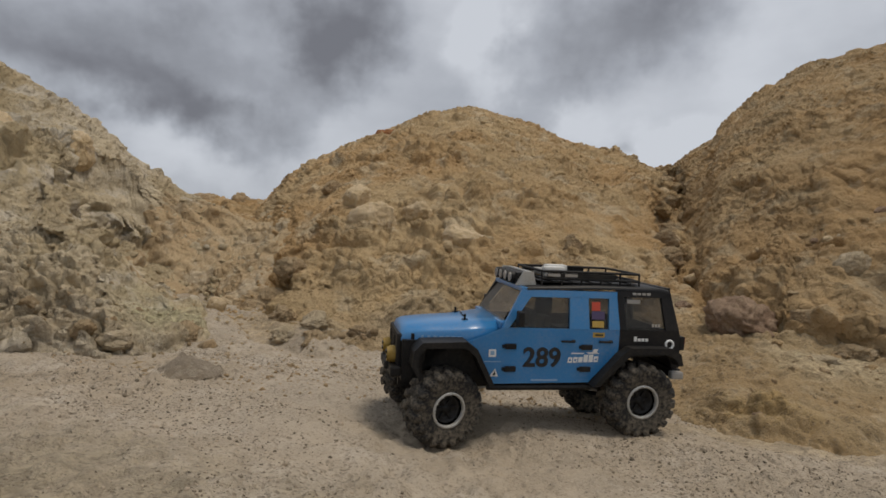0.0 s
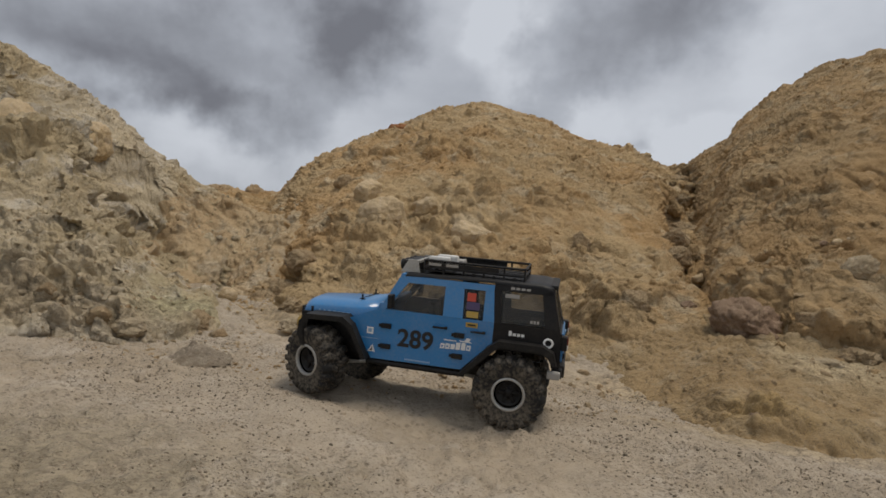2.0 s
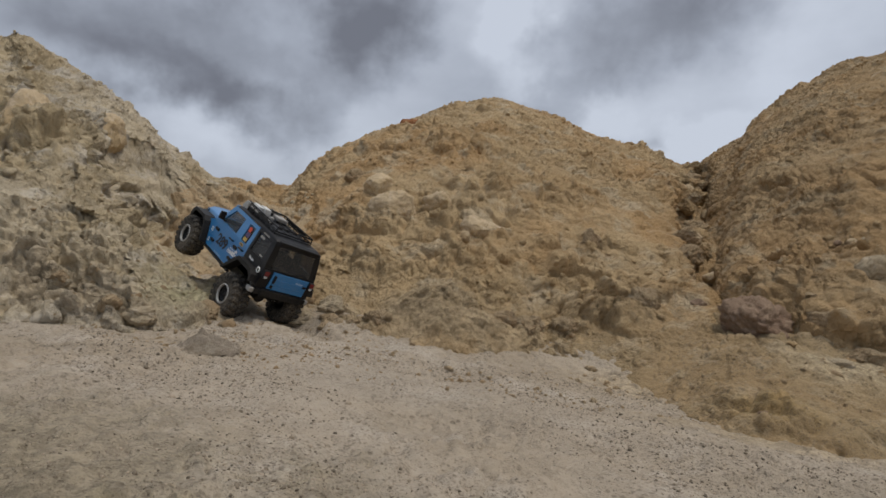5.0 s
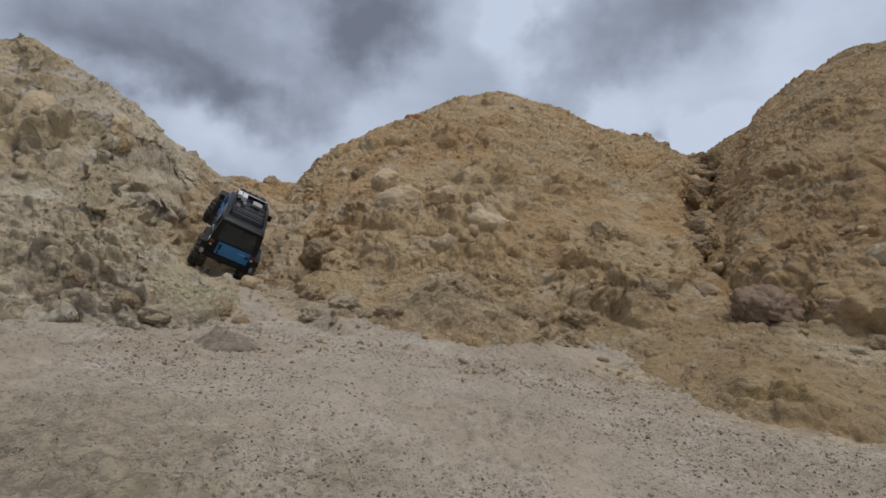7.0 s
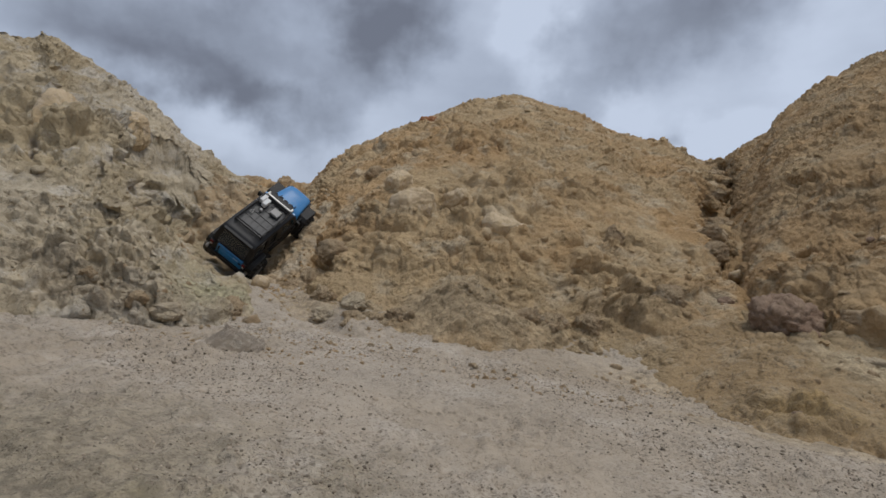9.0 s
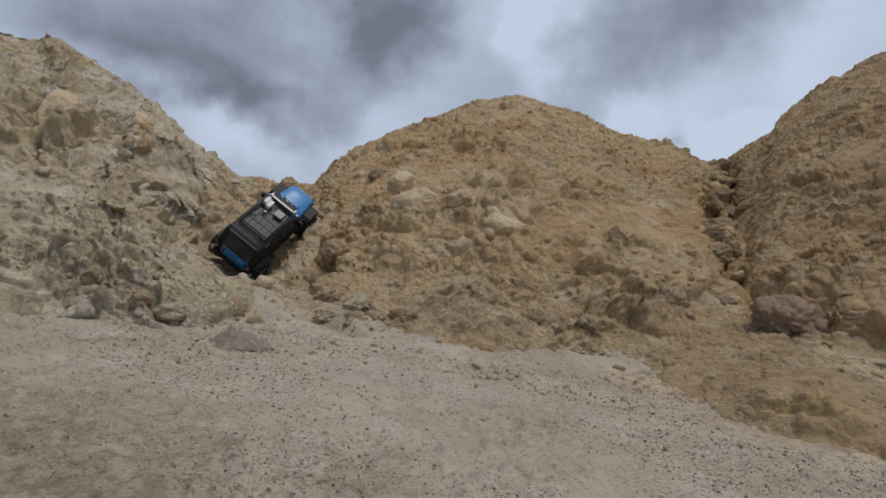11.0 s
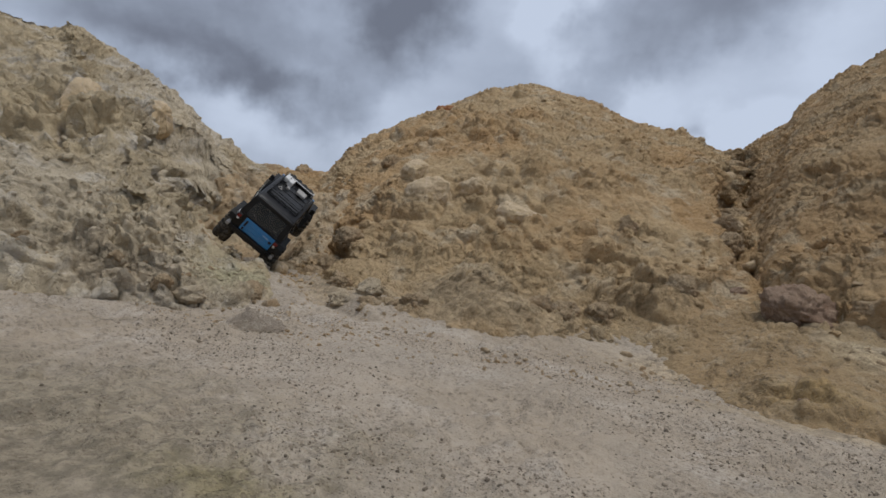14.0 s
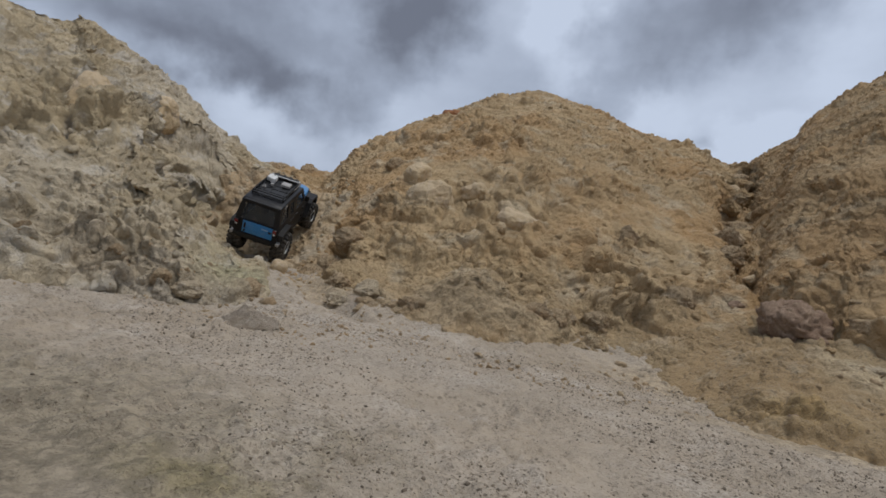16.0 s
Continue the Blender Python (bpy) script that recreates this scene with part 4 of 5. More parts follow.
_p = sow(60000, -1.0, 0.9, 0.16, 1.25, 5, 0.02, 4.0, True)
scatter("track_grit", "fine dark and pale grit strewn over the track", _p, np.random.RandomState(1).gamma(1.5, 0.00042, len(_p)) + 0.0004,
        crumb_material("grit_mix", (0.10, 0.078, 0.055), (0.22, 0.175, 0.125), (0.42, 0.34, 0.25)), 1)
_p = sow(5000, -1.2, 1.5, 0.95, 1.75, 6, 0.0, 5.0)
scatter("heap_crumbs", "crumbs of soil fallen at the foot of the heaps", _p, np.random.RandomState(2).gamma(1.4, 0.0013, len(_p)) + 0.0008, EARTH, 2)
_p = sow(18000, -0.7, 2.7, 1.5, 5.1, 7, 0.0, 2.0)
scatter("face_crumbs", "small broken clods lying on the orange heaps", _p, np.random.RandomState(3).gamma(1.2, 0.0030, len(_p)) + 0.0014, ORANGE, 3)
_p = sow(7000, -2.4, -0.7, 1.15, 2.8, 8, 0.0, 2.5)
scatter("buff_crumbs", "small broken clods lying on the buff heap", _p, np.random.RandomState(4).gamma(1.2, 0.0027, len(_p)) + 0.0012, BUFF, 4)


# ---- the toy truck ----
def paint(name, colour, rough, dust=0.35, metal=0.0, coat=0.0, gloss=0.5):
    """A hard surface with a thin, uneven film of pale dust."""
    m = material(name, colour, rough, metal)
    nt = m.node_tree
    N, L = nt.nodes.new, nt.links.new
    b = nt.nodes["Principled BSDF"]
    b.inputs["Coat Weight"].default_value, b.inputs["Coat Roughness"].default_value = coat, 0.12
    b.inputs["Specular IOR Level"].default_value = gloss
    tc, n1, n2 = N("ShaderNodeTexCoord"), N("ShaderNodeTexNoise"), N("ShaderNodeTexNoise")
    n1.inputs["Scale"].default_value, n1.inputs["Detail"].default_value = 22.0, 6.0
    n2.inputs["Scale"].default_value, n2.inputs["Detail"].default_value = 240.0, 3.0
    mul, r, mix = N("ShaderNodeMath"), N("ShaderNodeMapRange"), N("ShaderNodeMixRGB")
    mul.operation = "MULTIPLY"
    r.inputs["From Min"].default_value, r.inputs["From Max"].default_value = 0.18, 0.42
    r.inputs["To Min"].default_value, r.inputs["To Max"].default_value = 0.0, dust
    for n in (n1, n2):
        L(tc.outputs["Object"], n.inputs["Vector"])
    L(n1.outputs[0], mul.inputs[0]), L(n2.outputs[0], mul.inputs[1]), L(mul.outputs[0], r.inputs["Value"])
    L(r.outputs[0], mix.inputs[0])
    mix.inputs[1].default_value, mix.inputs[2].default_value = (*colour, 1), (0.36, 0.30, 0.22, 1)
    L(mix.outputs[0], b.inputs["Base Color"])
    rr = N("ShaderNodeMapRange")
    rr.inputs["To Min"].default_value, rr.inputs["To Max"].default_value = rough, min(1.0, rough + 0.45)
    L(r.outputs[0], rr.inputs["Value"]), L(rr.outputs[0], b.inputs["Roughness"])
    return m


BLUE = paint("blue_paint", (0.012, 0.175, 0.42), 0.32, 0.12, 0.0, 0.45)
BLACK = paint("black_paint", (0.006, 0.006, 0.007), 0.45, 0.03, gloss=0.28)
PLASTIC = paint("black_plastic", (0.007, 0.007, 0.0075), 0.55, 0.05, gloss=0.28)
RUBBER = paint("dusty_rubber", (0.017, 0.0165, 0.016), 0.85, 0.40, gloss=0.3)
STEEL = paint("scuffed_aluminium", (0.42, 0.42, 0.40), 0.45, 0.40, 0.5)
GREY = paint("grey_plastic", (0.30, 0.29, 0.27), 0.6, 0.3)
WHITE = material("white_print", (0.72, 0.72, 0.70), 0.5)
PALE_BLUE = material("pale_blue_print", (0.22, 0.36, 0.52), 0.5)
BOXWHITE = paint("off_white_plastic", (0.62, 0.62, 0.60), 0.5, 0.25)
INK = material("black_print", (0.010, 0.010, 0.011), 0.5)
YELLOW = paint("yellow_plastic", (0.44, 0.28, 0.03), 0.5, 0.35)
MUSTARD = paint("mustard_plastic", (0.30, 0.19, 0.03), 0.6, 0.3)
RED = material("red_print", (0.50, 0.06, 0.03), 0.5)
PURPLE = material("violet_print", (0.07, 0.05, 0.12), 0.5)
LAMP = material("lamp_glass", (0.25, 0.25, 0.25), 0.12)
TAIL = material("tail_lamp_red", (0.16, 0.015, 0.015), 0.25)


def tinted_glass(name, film, share):
    m = bpy.data.materials.new(name)
    m.use_nodes = True
    nt = m.node_tree
    nt.nodes.clear()
    N, L = nt.nodes.new, nt.links.new
    out, mix, clear, gloss = N("ShaderNodeOutputMaterial"), N("ShaderNodeMixShader"), N("ShaderNodeBsdfTransparent"), N("ShaderNodeBsdfPrincipled")
    clear.inputs[0].default_value = (0.84, 0.84, 0.83, 1)
    gloss.inputs["Base Color"].default_value, gloss.inputs["Roughness"].default_value = (*film, 1), 0.20
    mix.inputs[0].default_value = share
    L(clear.outputs[0], mix.inputs[1]), L(gloss.outputs[0], mix.inputs[2]), L(mix.outputs[0], out.inputs[0])
    return m


# the grey film paints the windows' reflected light into their colour
GLASS = tinted_glass("tinted_plastic_painted_sheen", (0.15, 0.15, 0.145), 0.20)
TAN_GLASS = tinted_glass("tan_clear_plastic", (0.36, 0.31, 0.25), 0.42)
HUB = 0.0605  # wheel centre over the truck's base


def part(name, bm, mat, parent, label="", smooth=False):
    bmesh.ops.recalc_face_normals(bm, faces=bm.faces)
    me = bpy.data.meshes.new(name)
    bm.to_mesh(me)
    bm.free()
    me.materials.append(mat)
    if smooth:
        me.polygons.foreach_set("use_smooth", [True] * len(me.polygons))
    ob = new(name, me)
    ob.parent = parent
    return tagged(ob, label) if label else ob


def add_box(bm, lo, hi, bevel=0.0, m=None):
    """A box between two corners, its edges rounded by bevel."""
    lo, hi = Vector(lo), Vector(hi)
    r = bmesh.ops.create_cube(bm, size=1, matrix=(m or Matrix()) @ Matrix.Translation((lo + hi) / 2) @ Matrix.Diagonal((*(hi - lo), 1)))
    if bevel:
        edges = list({e for v in r["verts"] for e in v.link_edges})
        bmesh.ops.bevel(bm, geom=edges, offset=bevel, segments=2, affect="EDGES", profile=0.6)
    return bm


def add_bar(bm, a, b, r, seg=8):
    a, b = Vector(a), Vector(b)
    m = Matrix.Translation((a + b) / 2) @ (b - a).to_track_quat("Z", "Y").to_matrix().to_4x4()
    bmesh.ops.create_cone(bm, segments=seg, radius1=r, radius2=r, depth=(b - a).length, cap_ends=True, matrix=m)
    return bm


def box(lo, hi, bevel=0.0):
    return add_box(bmesh.new(), lo, hi, bevel)


def side_y(z):
    """Half the body's width at a height: upright to the waist, leaning in above it."""
    return 0.078 - 0.009 * max(0.0, z - HUB - 0.10) / 0.065


def side_plate(outline, side, thick=0.004, out=0.0, y0=None, y1=None):
    """A plate with an (x, z) outline, z over the wheel centre, on the body's left (1) or other (-1) side."""
    bm = bmesh.new()
    rings = []
    for inner in (0, 1):
        ring = []
        for x, z in outline:
            y = side_y(z + HUB) + out - inner * thick if y0 is None else (y1, y0)[inner]
            ring.append(bm.verts.new((x, side * y, z + HUB)))
        rings.append(ring)
    n = len(outline)
    bm.faces.new(rings[0]), bm.faces.new(rings[1][::-1])
    for i in range(n):
        bm.faces.new((rings[0][i], rings[1][i], rings[1][(i + 1) % n], rings[0][(i + 1) % n]))
    bmesh.ops.triangulate(bm, faces=[f for f in bm.faces if len(f.verts) > 4])
    return bm


def section_loft(stations):
    """A skin over cross-sections: stations of x and a list of (y, z)."""
    bm = bmesh.new()
    rows = [[bm.verts.new((x, y, z + HUB)) for y, z in pts] for x, pts in stations]
    for a, b in zip(rows, rows[1:]):
        for i in range(len(a) - 1):
            bm.faces.new((a[i], a[i + 1], b[i + 1], b[i]))
    bm.faces.new(rows[0]), bm.faces.new(rows[-1][::-1])
    return bm


def lathe(profile, seg=40):
    """Turns (r, y) round the y axis."""
    bm = bmesh.new()
    rings = []
    for k in range(seg):
        a = 2 * math.pi * k / seg
        rings.append([bm.verts.new((r * math.cos(a), y, r * math.sin(a))) for r, y in profile])
    for k in range(seg):
        a, b = rings[k], rings[(k + 1) % seg]
        for i in range(len(profile) - 1):
            bm.faces.new((a[i], b[i], b[i + 1], a[i + 1]))
    return bm


def tread_tyre(size):
    """One moulded carcass whose skin rises in two rows of slanted blocks that run down over the shoulders."""
    section = [(0.0225, -0.018), (0.0255, -0.0208), (0.032, -0.0226), (0.039, -0.0232), (0.0425, -0.0232), (0.0445, -0.0230), (0.0465, -0.0224), (0.0485, -0.0212), (0.0500, -0.0195), (0.0512, -0.0172)]
    section += [(0.0520, y) for y in (-0.0145, -0.0115, -0.0085, -0.0055, -0.0030, -0.0010)]
    section += [(r, -y) for r, y in section[::-1]]
    seg, count = 320, 19
    bm = bmesh.new()
    rings = []
    for k in range(seg):
        a = 2 * math.pi * k / seg
        ring = []
        for r, y in section:
            row = 1 if y > 0 else -1
            q = abs(y)
            phase = (a / (2 * math.pi) * count + (0.5 if row > 0 else 0.0) + 26 * (q if q < 0.0165 else 0.033 - q)) % 1.0
            block = min(1.0, max(0.0, (0.31 - abs(phase - 0.5)) / 0.05))
            if q < 0.002 or r < 0.0435:
                block = 0.0
            out = 0.0052 * block
            rr, yy = (r + out, y) if q < 0.0165 else (r + out * 0.75, y + row * out * 0.55)
            ring.append(bm.verts.new((rr * math.cos(a) * size, yy, rr * math.sin(a) * size)))
        rings.append(ring)
    for k in range(seg):
        p, n = rings[k], rings[(k + 1) % seg]
        for i in range(len(section) - 1):
            bm.faces.new((p[i], n[i], n[i + 1], p[i + 1]))
    return bm


def make_wheel(parent, x, side):
    """A wheel as an empty at its hub, so that it can turn."""
    wheel = new("wheel")
    wheel.parent = parent
    wheel.location = (x, side * 0.080, HUB)
    s = side
    k_size = 1.0
    tyre = tread_tyre(k_size)
    part("tyre", tyre, RUBBER, wheel, "knobbly dust-covered black rubber tyre", True)
    ring = lathe([(0.0203, 0.0175 * s), (0.0207, 0.0215 * s), (0.0215, 0.0228 * s), (0.0240, 0.0222 * s), (0.0248, 0.0200 * s), (0.0235, 0.0165 * s)], 40)
    for k in range(12):
        a = 2 * math.pi * k / 12
        add_bar(ring, (0.0220 * math.cos(a), 0.021 * s, 0.0220 * math.sin(a)), (0.0220 * math.cos(a), 0.0240 * s, 0.0220 * math.sin(a)), 0.0009, 6)
    bmesh.ops.scale(ring, vec=(1.07, 1.0, 1.07), verts=ring.verts)
    part("bead_ring", ring, STEEL, wheel, "scuffed silver bead ring with small bolts", True)
    rim = lathe([(0.0235, -0.017 * s), (0.0200, -0.012 * s), (0.0195, 0.016 * s), (0.0180, 0.0165 * s), (0.0165, 0.010 * s), (0.0070, 0.0085 * s), (0.0060, 0.0135 * s), (0.0, 0.0135 * s)], 32)
    for k in range(6):
        a = 2 * math.pi * k / 6
        m = pose(0, 0, 0, 0, -math.degrees(a), 0)
        add_box(rim, (0.005, 0.009 * s - 0.002, -0.0022), (0.0185, 0.009 * s + 0.003, 0.0022), 0.0006, m)
    part("rim", rim, PLASTIC, wheel, "black spoked rim", True)
    return wheel


def decal(parent, name, x0, x1, z0, z1, mat, side=1, lift=0.0006, slant=0.0, label=""):
    """A flat print on the body's side."""
    outline = [(x0, z0), (x1, z0), (x1 - slant, z1), (x0 - slant, z1)]
    return part(name, side_plate(outline, side, 0.0004, lift), mat, parent, label)


def make_truck():
    truck = new("toy_truck")
    tagged(truck, "blue and black radio-controlled off-road truck, dusty, with a roof rack", "toy car")
    # hood and grille
    stations = []
    for x, hw, z in ((0.207, 0.049, 0.087), (0.203, 0.051, 0.095), (0.194, 0.053, 0.099), (0.160, 0.057, 0.102), (0.110, 0.062, 0.105), (0.060, 0.070, 0.112)):
        half = [(hw, 0.076), (hw, z - 0.011), (hw - 0.003, z - 0.008), (hw - 0.012, z - 0.002), (hw * 0.45, z + 0.001), (0.0, z + 0.002)]
        stations.append((x, half + [(-y, q) for y, q in half[-2::-1]]))
    part("hood", section_loft(stations), BLUE, truck, "metallic blue hood", True)
    grille = box((0.203, -0.050, HUB + 0.034), (0.211, 0.050, HUB + 0.086), 0.003)
    for k in range(7):
        add_box(grille, (0.210, -0.028 + k * 0.0085, HUB + 0.050), (0.2125, -0.023 + k * 0.0085, HUB + 0.080), 0.0008)
    part("grille", grille, PLASTIC, truck)
    part("engine_bay", box((0.060, -0.060, HUB + 0.020), (0.204, 0.060, HUB + 0.079)), PLASTIC, truck)
    for s in (1, -1):
        for x, z in ((0.107, 0.103),):
            pin = add_bar(bmesh.new(), (x, s * 0.034, HUB + z - 0.004), (x, s * 0.034, HUB + z + 0.012), 0.0016)
            add_bar(pin, (x - 0.005, s * 0.034, HUB + z + 0.004), (x + 0.005, s * 0.034, HUB + z + 0.004), 0.0010)
            add_bar(pin, (x, s * 0.034, HUB + z - 0.001), (x, s * 0.034, HUB + z + 0.001), 0.0040, 12)
            part("body_pin", pin, PLASTIC, truck, "black body clip")
        part("hood_latch", box((0.186, s * 0.053 - 0.002, HUB + 0.074), (0.191, s * 0.053 + 0.002, HUB + 0.088), 0.001), PLASTIC, truck)
    part("pin_cord", add_bar(bmesh.new(), (0.106, 0.034, HUB + 0.109), (0.100, -0.034, HUB + 0.109), 0.0007, 6), PLASTIC, truck)
    # sides: blue on the left flank, black on the far flank
    lower = [(0.070, 0.020), (-0.080, 0.022), (-0.1265, 0.071), (-0.127, 0.103), (0.060, 0.103), (0.064, 0.096), (0.110, 0.082)]
    quarter = [(-0.127, 0.103), (-0.127, 0.070), (-0.205, 0.070), (-0.216, 0.060), (-0.219, 0.044), (-0.232, 0.046), (-0.231, 0.075), (-0.228, 0.103)]
    frames = {
        "front_pillar": ([(0.060, 0.103), (0.050, 0.103), (0.0160, 0.150), (0.020, 0.160), (0.030, 0.160)], 1),
        "door_top": ([(0.022, 0.160), (-0.1225, 0.160), (-0.1225, 0.150), (0.016, 0.149)], 1),
        "middle_pillar": ([(-0.045, 0.103), (-0.045, 0.1505), (-0.075, 0.1505), (-0.077, 0.103)], 1),
        "door_frame": ([(-0.109, 0.103), (-0.109, 0.1505), (-0.1225, 0.1505), (-0.127, 0.103)], 1),
        "hardtop_rail": ([(-0.1226, 0.162), (-0.213, 0.164), (-0.212, 0.153), (-0.1226, 0.153)], 0),
        "hardtop_post": ([(-0.1271, 0.103), (-0.1226, 0.154), (-0.132, 0.154), (-0.138, 0.103)], 0),
        "rear_pillar": ([(-0.205, 0.103), (-0.197, 0.154), (-0.213, 0.160), (-0.228, 0.103)], 0),
    }
    for s in (1, -1):
        body = BLUE if s > 0 else BLACK
        part("side_panel", side_plate(lower, s), body, truck, "blue door panel with a racing number" if s > 0 else "black door panel")
        part("quarter_panel", side_plate(quarter, s), BLACK, truck, "black rear quarter panel")
        for name, (outline, blue) in frames.items():
            part(name, side_plate(outline, s, 0.005, 0.0005), body if blue else BLACK, truck)
        for name, outline in (("front_door_window", [(0.0465, 0.104), (-0.045, 0.104), (-0.045, 0.150), (0.015, 0.149)]),
                              ("rear_door_window", [(-0.077, 0.104), (-0.109, 0.104), (-0.109, 0.150), (-0.075, 0.150)]),
                              ("quarter_window", [(-0.138, 0.104), (-0.205, 0.104), (-0.197, 0.154), (-0.132, 0.154)])):
            part(name, side_plate(outline, s, 0.001, -0.0025), GLASS, truck, "tinted clear plastic window with a painted grey sheen")
        # flares
        front = [(0.182, 0.028), (0.194, 0.048), (0.192, 0.070), (0.180, 0.083), (0.116, 0.085), (0.100, 0.074), (0.072, 0.021),
                 (0.080, 0.021), (0.103, 0.064), (0.118, 0.076), (0.175, 0.075), (0.184, 0.065), (0.185, 0.048), (0.177, 0.034)]
        rear = [(-0.080, 0.020), (-0.122, 0.067), (-0.138, 0.079), (-0.206, 0.079), (-0.222, 0.070), (-0.227, 0.052),
                (-0.220, 0.052), (-0.214, 0.062), (-0.203, 0.069), (-0.140, 0.069), (-0.130, 0.060), (-0.090, 0.020)]
        part("front_flare", side_plate(front, s, y0=0.060, y1=0.096), PLASTIC, truck, "matt black wheel arch flare")
        part("rear_flare", side_plate(rear, s, y0=0.070, y1=0.097), PLASTIC, truck, "matt black wheel arch flare")
        slider = add_bar(bmesh.new(), (0.078, s * 0.074, HUB + 0.014), (-0.086, s * 0.074, HUB + 0.014), 0.0045)
        part("rock_slider", slider, PLASTIC, truck)
        # hinges, handles, mirror
        for x, z in ((0.047, 0.076), (0.046, 0.0425), (-0.0735, 0.076), (-0.0725, 0.0425)):
            part("door_hinge", add_box(box((x - 0.009, s * 0.0775, HUB + z - 0.004), (x + 0.008, s * 0.0815, HUB + z + 0.004), 0.001),
                                       (x + 0.004, s * 0.078, HUB + z - 0.0025), (x + 0.012, s * 0.0805, HUB + z + 0.0025), 0.0008), PLASTIC, truck)
        for x in (-0.042, -0.103):
            part("door_handle", add_box(box((x - 0.011, s * 0.0805, HUB + 0.0835), (x + 0.011, s * 0.084, HUB + 0.0865), 0.001),
                                        (x - 0.012, s * 0.0775, HUB + 0.083), (x - 0.007, s * 0.082, HUB + 0.087), 0.0008), PLASTIC, truck)
        mirror = add_bar(bmesh.new(), (0.038, s * 0.076, HUB + 0.106), (0.039, s * 0.090, HUB + 0.112), 0.0022)
        add_box(mirror, (0.034, s * 0.090 - 0.008, HUB + 0.108), (0.042, s * 0.090 + 0.008, HUB + 0.130), 0.002)
        part("mirror", mirror, PLASTIC, truck, "black door mirror")
    # windscreen, roof, interior
    bm = bmesh.new()
    vs = [bm.verts.new(p) for p in ((0.058, 0.068, HUB + 0.112), (0.058, -0.068, HUB + 0.112), (0.026, -0.064, HUB + 0.159), (0.026, 0.064, HUB + 0.159))]
    bm.faces.new(vs)
    bmesh.ops.solidify(bm, geom=bm.faces, thickness=0.001)
    part("windscreen", bm, TAN_GLASS, truck, "clear plastic windscreen with a pale tan film")
    part("windscreen_header", box((0.020, -0.069, HUB + 0.156), (0.031, 0.069, HUB + 0.163), 0.002), BLUE, truck)
    part("cowl", box((0.050, -0.074, HUB + 0.100), (0.064, 0.072, HUB + 0.112), 0.003), BLUE, truck)
    stations = []
    for x, z in ((0.029, 0.161), (0.020, 0.165), (-0.09, 0.169), (-0.195, 0.169), (-0.211, 0.166), (-0.215, 0.160)):
        half = [(0.0705, z - 0.006), (0.0700, z - 0.003), (0.066, z - 0.0005), (0.03, z), (0.0, z)]
        stations.append((x, half + [(-y, q) for y, q in half[-2::-1]]))
    part("roof", section_loft(stations), BLACK, truck, "black hardtop roof", True)
    part("interior_floor", box((-0.225, -0.072, HUB + 0.060), (0.055, 0.072, HUB + 0.066)), PLASTIC, truck)
    for s in (1, -1):
        for x in (0.0, -0.085):
            seat = box((x - 0.018, s * 0.034 - 0.02, HUB + 0.066), (x + 0.018, s * 0.034 + 0.02, HUB + 0.088), 0.004)
            add_box(seat, (x - 0.026, s * 0.034 - 0.019, HUB + 0.080), (x - 0.014, s * 0.034 + 0.019, HUB + 0.116), 0.004)
            part("seat", seat, PLASTIC, truck, "dark moulded seat")
    # tail
    rear_wall = box((-0.231, -0.077, HUB + 0.044), (-0.226, 0.077, HUB + 0.098), 0.001)
    part("rear_panel", rear_wall, BLACK, truck)
    gate = box((-0.2345, -0.061, HUB + 0.048), (-0.230, 0.048, HUB + 0.093), 0.0015)
    gate_ob = part("tailgate", gate, BLUE, truck, "blue tailgate with raised ribs")
    for k in range(2):
        part("rib", box((-0.2362, -0.050, HUB + 0.060 + 0.014 * k), (-0.2340, 0.040, HUB + 0.063 + 0.014 * k), 0.0008), BLUE, gate_ob)
    part("gate_hinge", box((-0.238, 0.036, HUB + 0.066), (-0.234, 0.042, HUB + 0.086), 0.001), PLASTIC, gate_ob)
    part("gate_hinge", box((-0.238, 0.036, HUB + 0.052), (-0.234, 0.042, HUB + 0.060), 0.001), PLASTIC, gate_ob)
    part("gate_latch", box((-0.238, -0.057, HUB + 0.072), (-0.234, -0.047, HUB + 0.079), 0.001), PLASTIC, gate_ob)
    part("gate_print", box((-0.2372, -0.044, HUB + 0.0795), (-0.2360, -0.022, HUB + 0.083)), PALE_BLUE, gate_ob)

    def rear_plate(outline, t=0.004):
        bm = bmesh.new()
        rings = [[bm.verts.new((-0.2285 + 0.0145 * (z - 0.098) / 0.062 + d, y, z + HUB)) for y, z in outline] for d in (0, t)]
        n = len(outline)
        bm.faces.new(rings[0]), bm.faces.new(rings[1][::-1])
        for i in range(n):
            bm.faces.new((rings[0][i], rings[1][i], rings[1][(i + 1) % n], rings[0][(i + 1) % n]))
        return bm

    for s in (1, -1):
        part("rear_post", rear_plate([(s * 0.058, 0.098), (s * 0.077, 0.098), (s * 0.0695, 0.161), (s * 0.054, 0.161)]), BLACK, truck)
        lamp = part("tail_lamp", box((-0.240, s * 0.069 - 0.008, HUB + 0.072), (-0.231, s * 0.069 + 0.008, HUB + 0.094), 0.002), PLASTIC, truck, "dark tail lamp")
        part("lens", box((-0.2415, s * 0.069 - 0.006, HUB + 0.081), (-0.2395, s * 0.069 + 0.006, HUB + 0.092), 0.0008), TAIL, lamp, "dark red lens")
        part("lens", box((-0.2415, s * 0.069 - 0.004, HUB + 0.074), (-0.2395, s * 0.069 + 0.004, HUB + 0.0795), 0.0008), BOXWHITE, lamp, "white reversing lens")
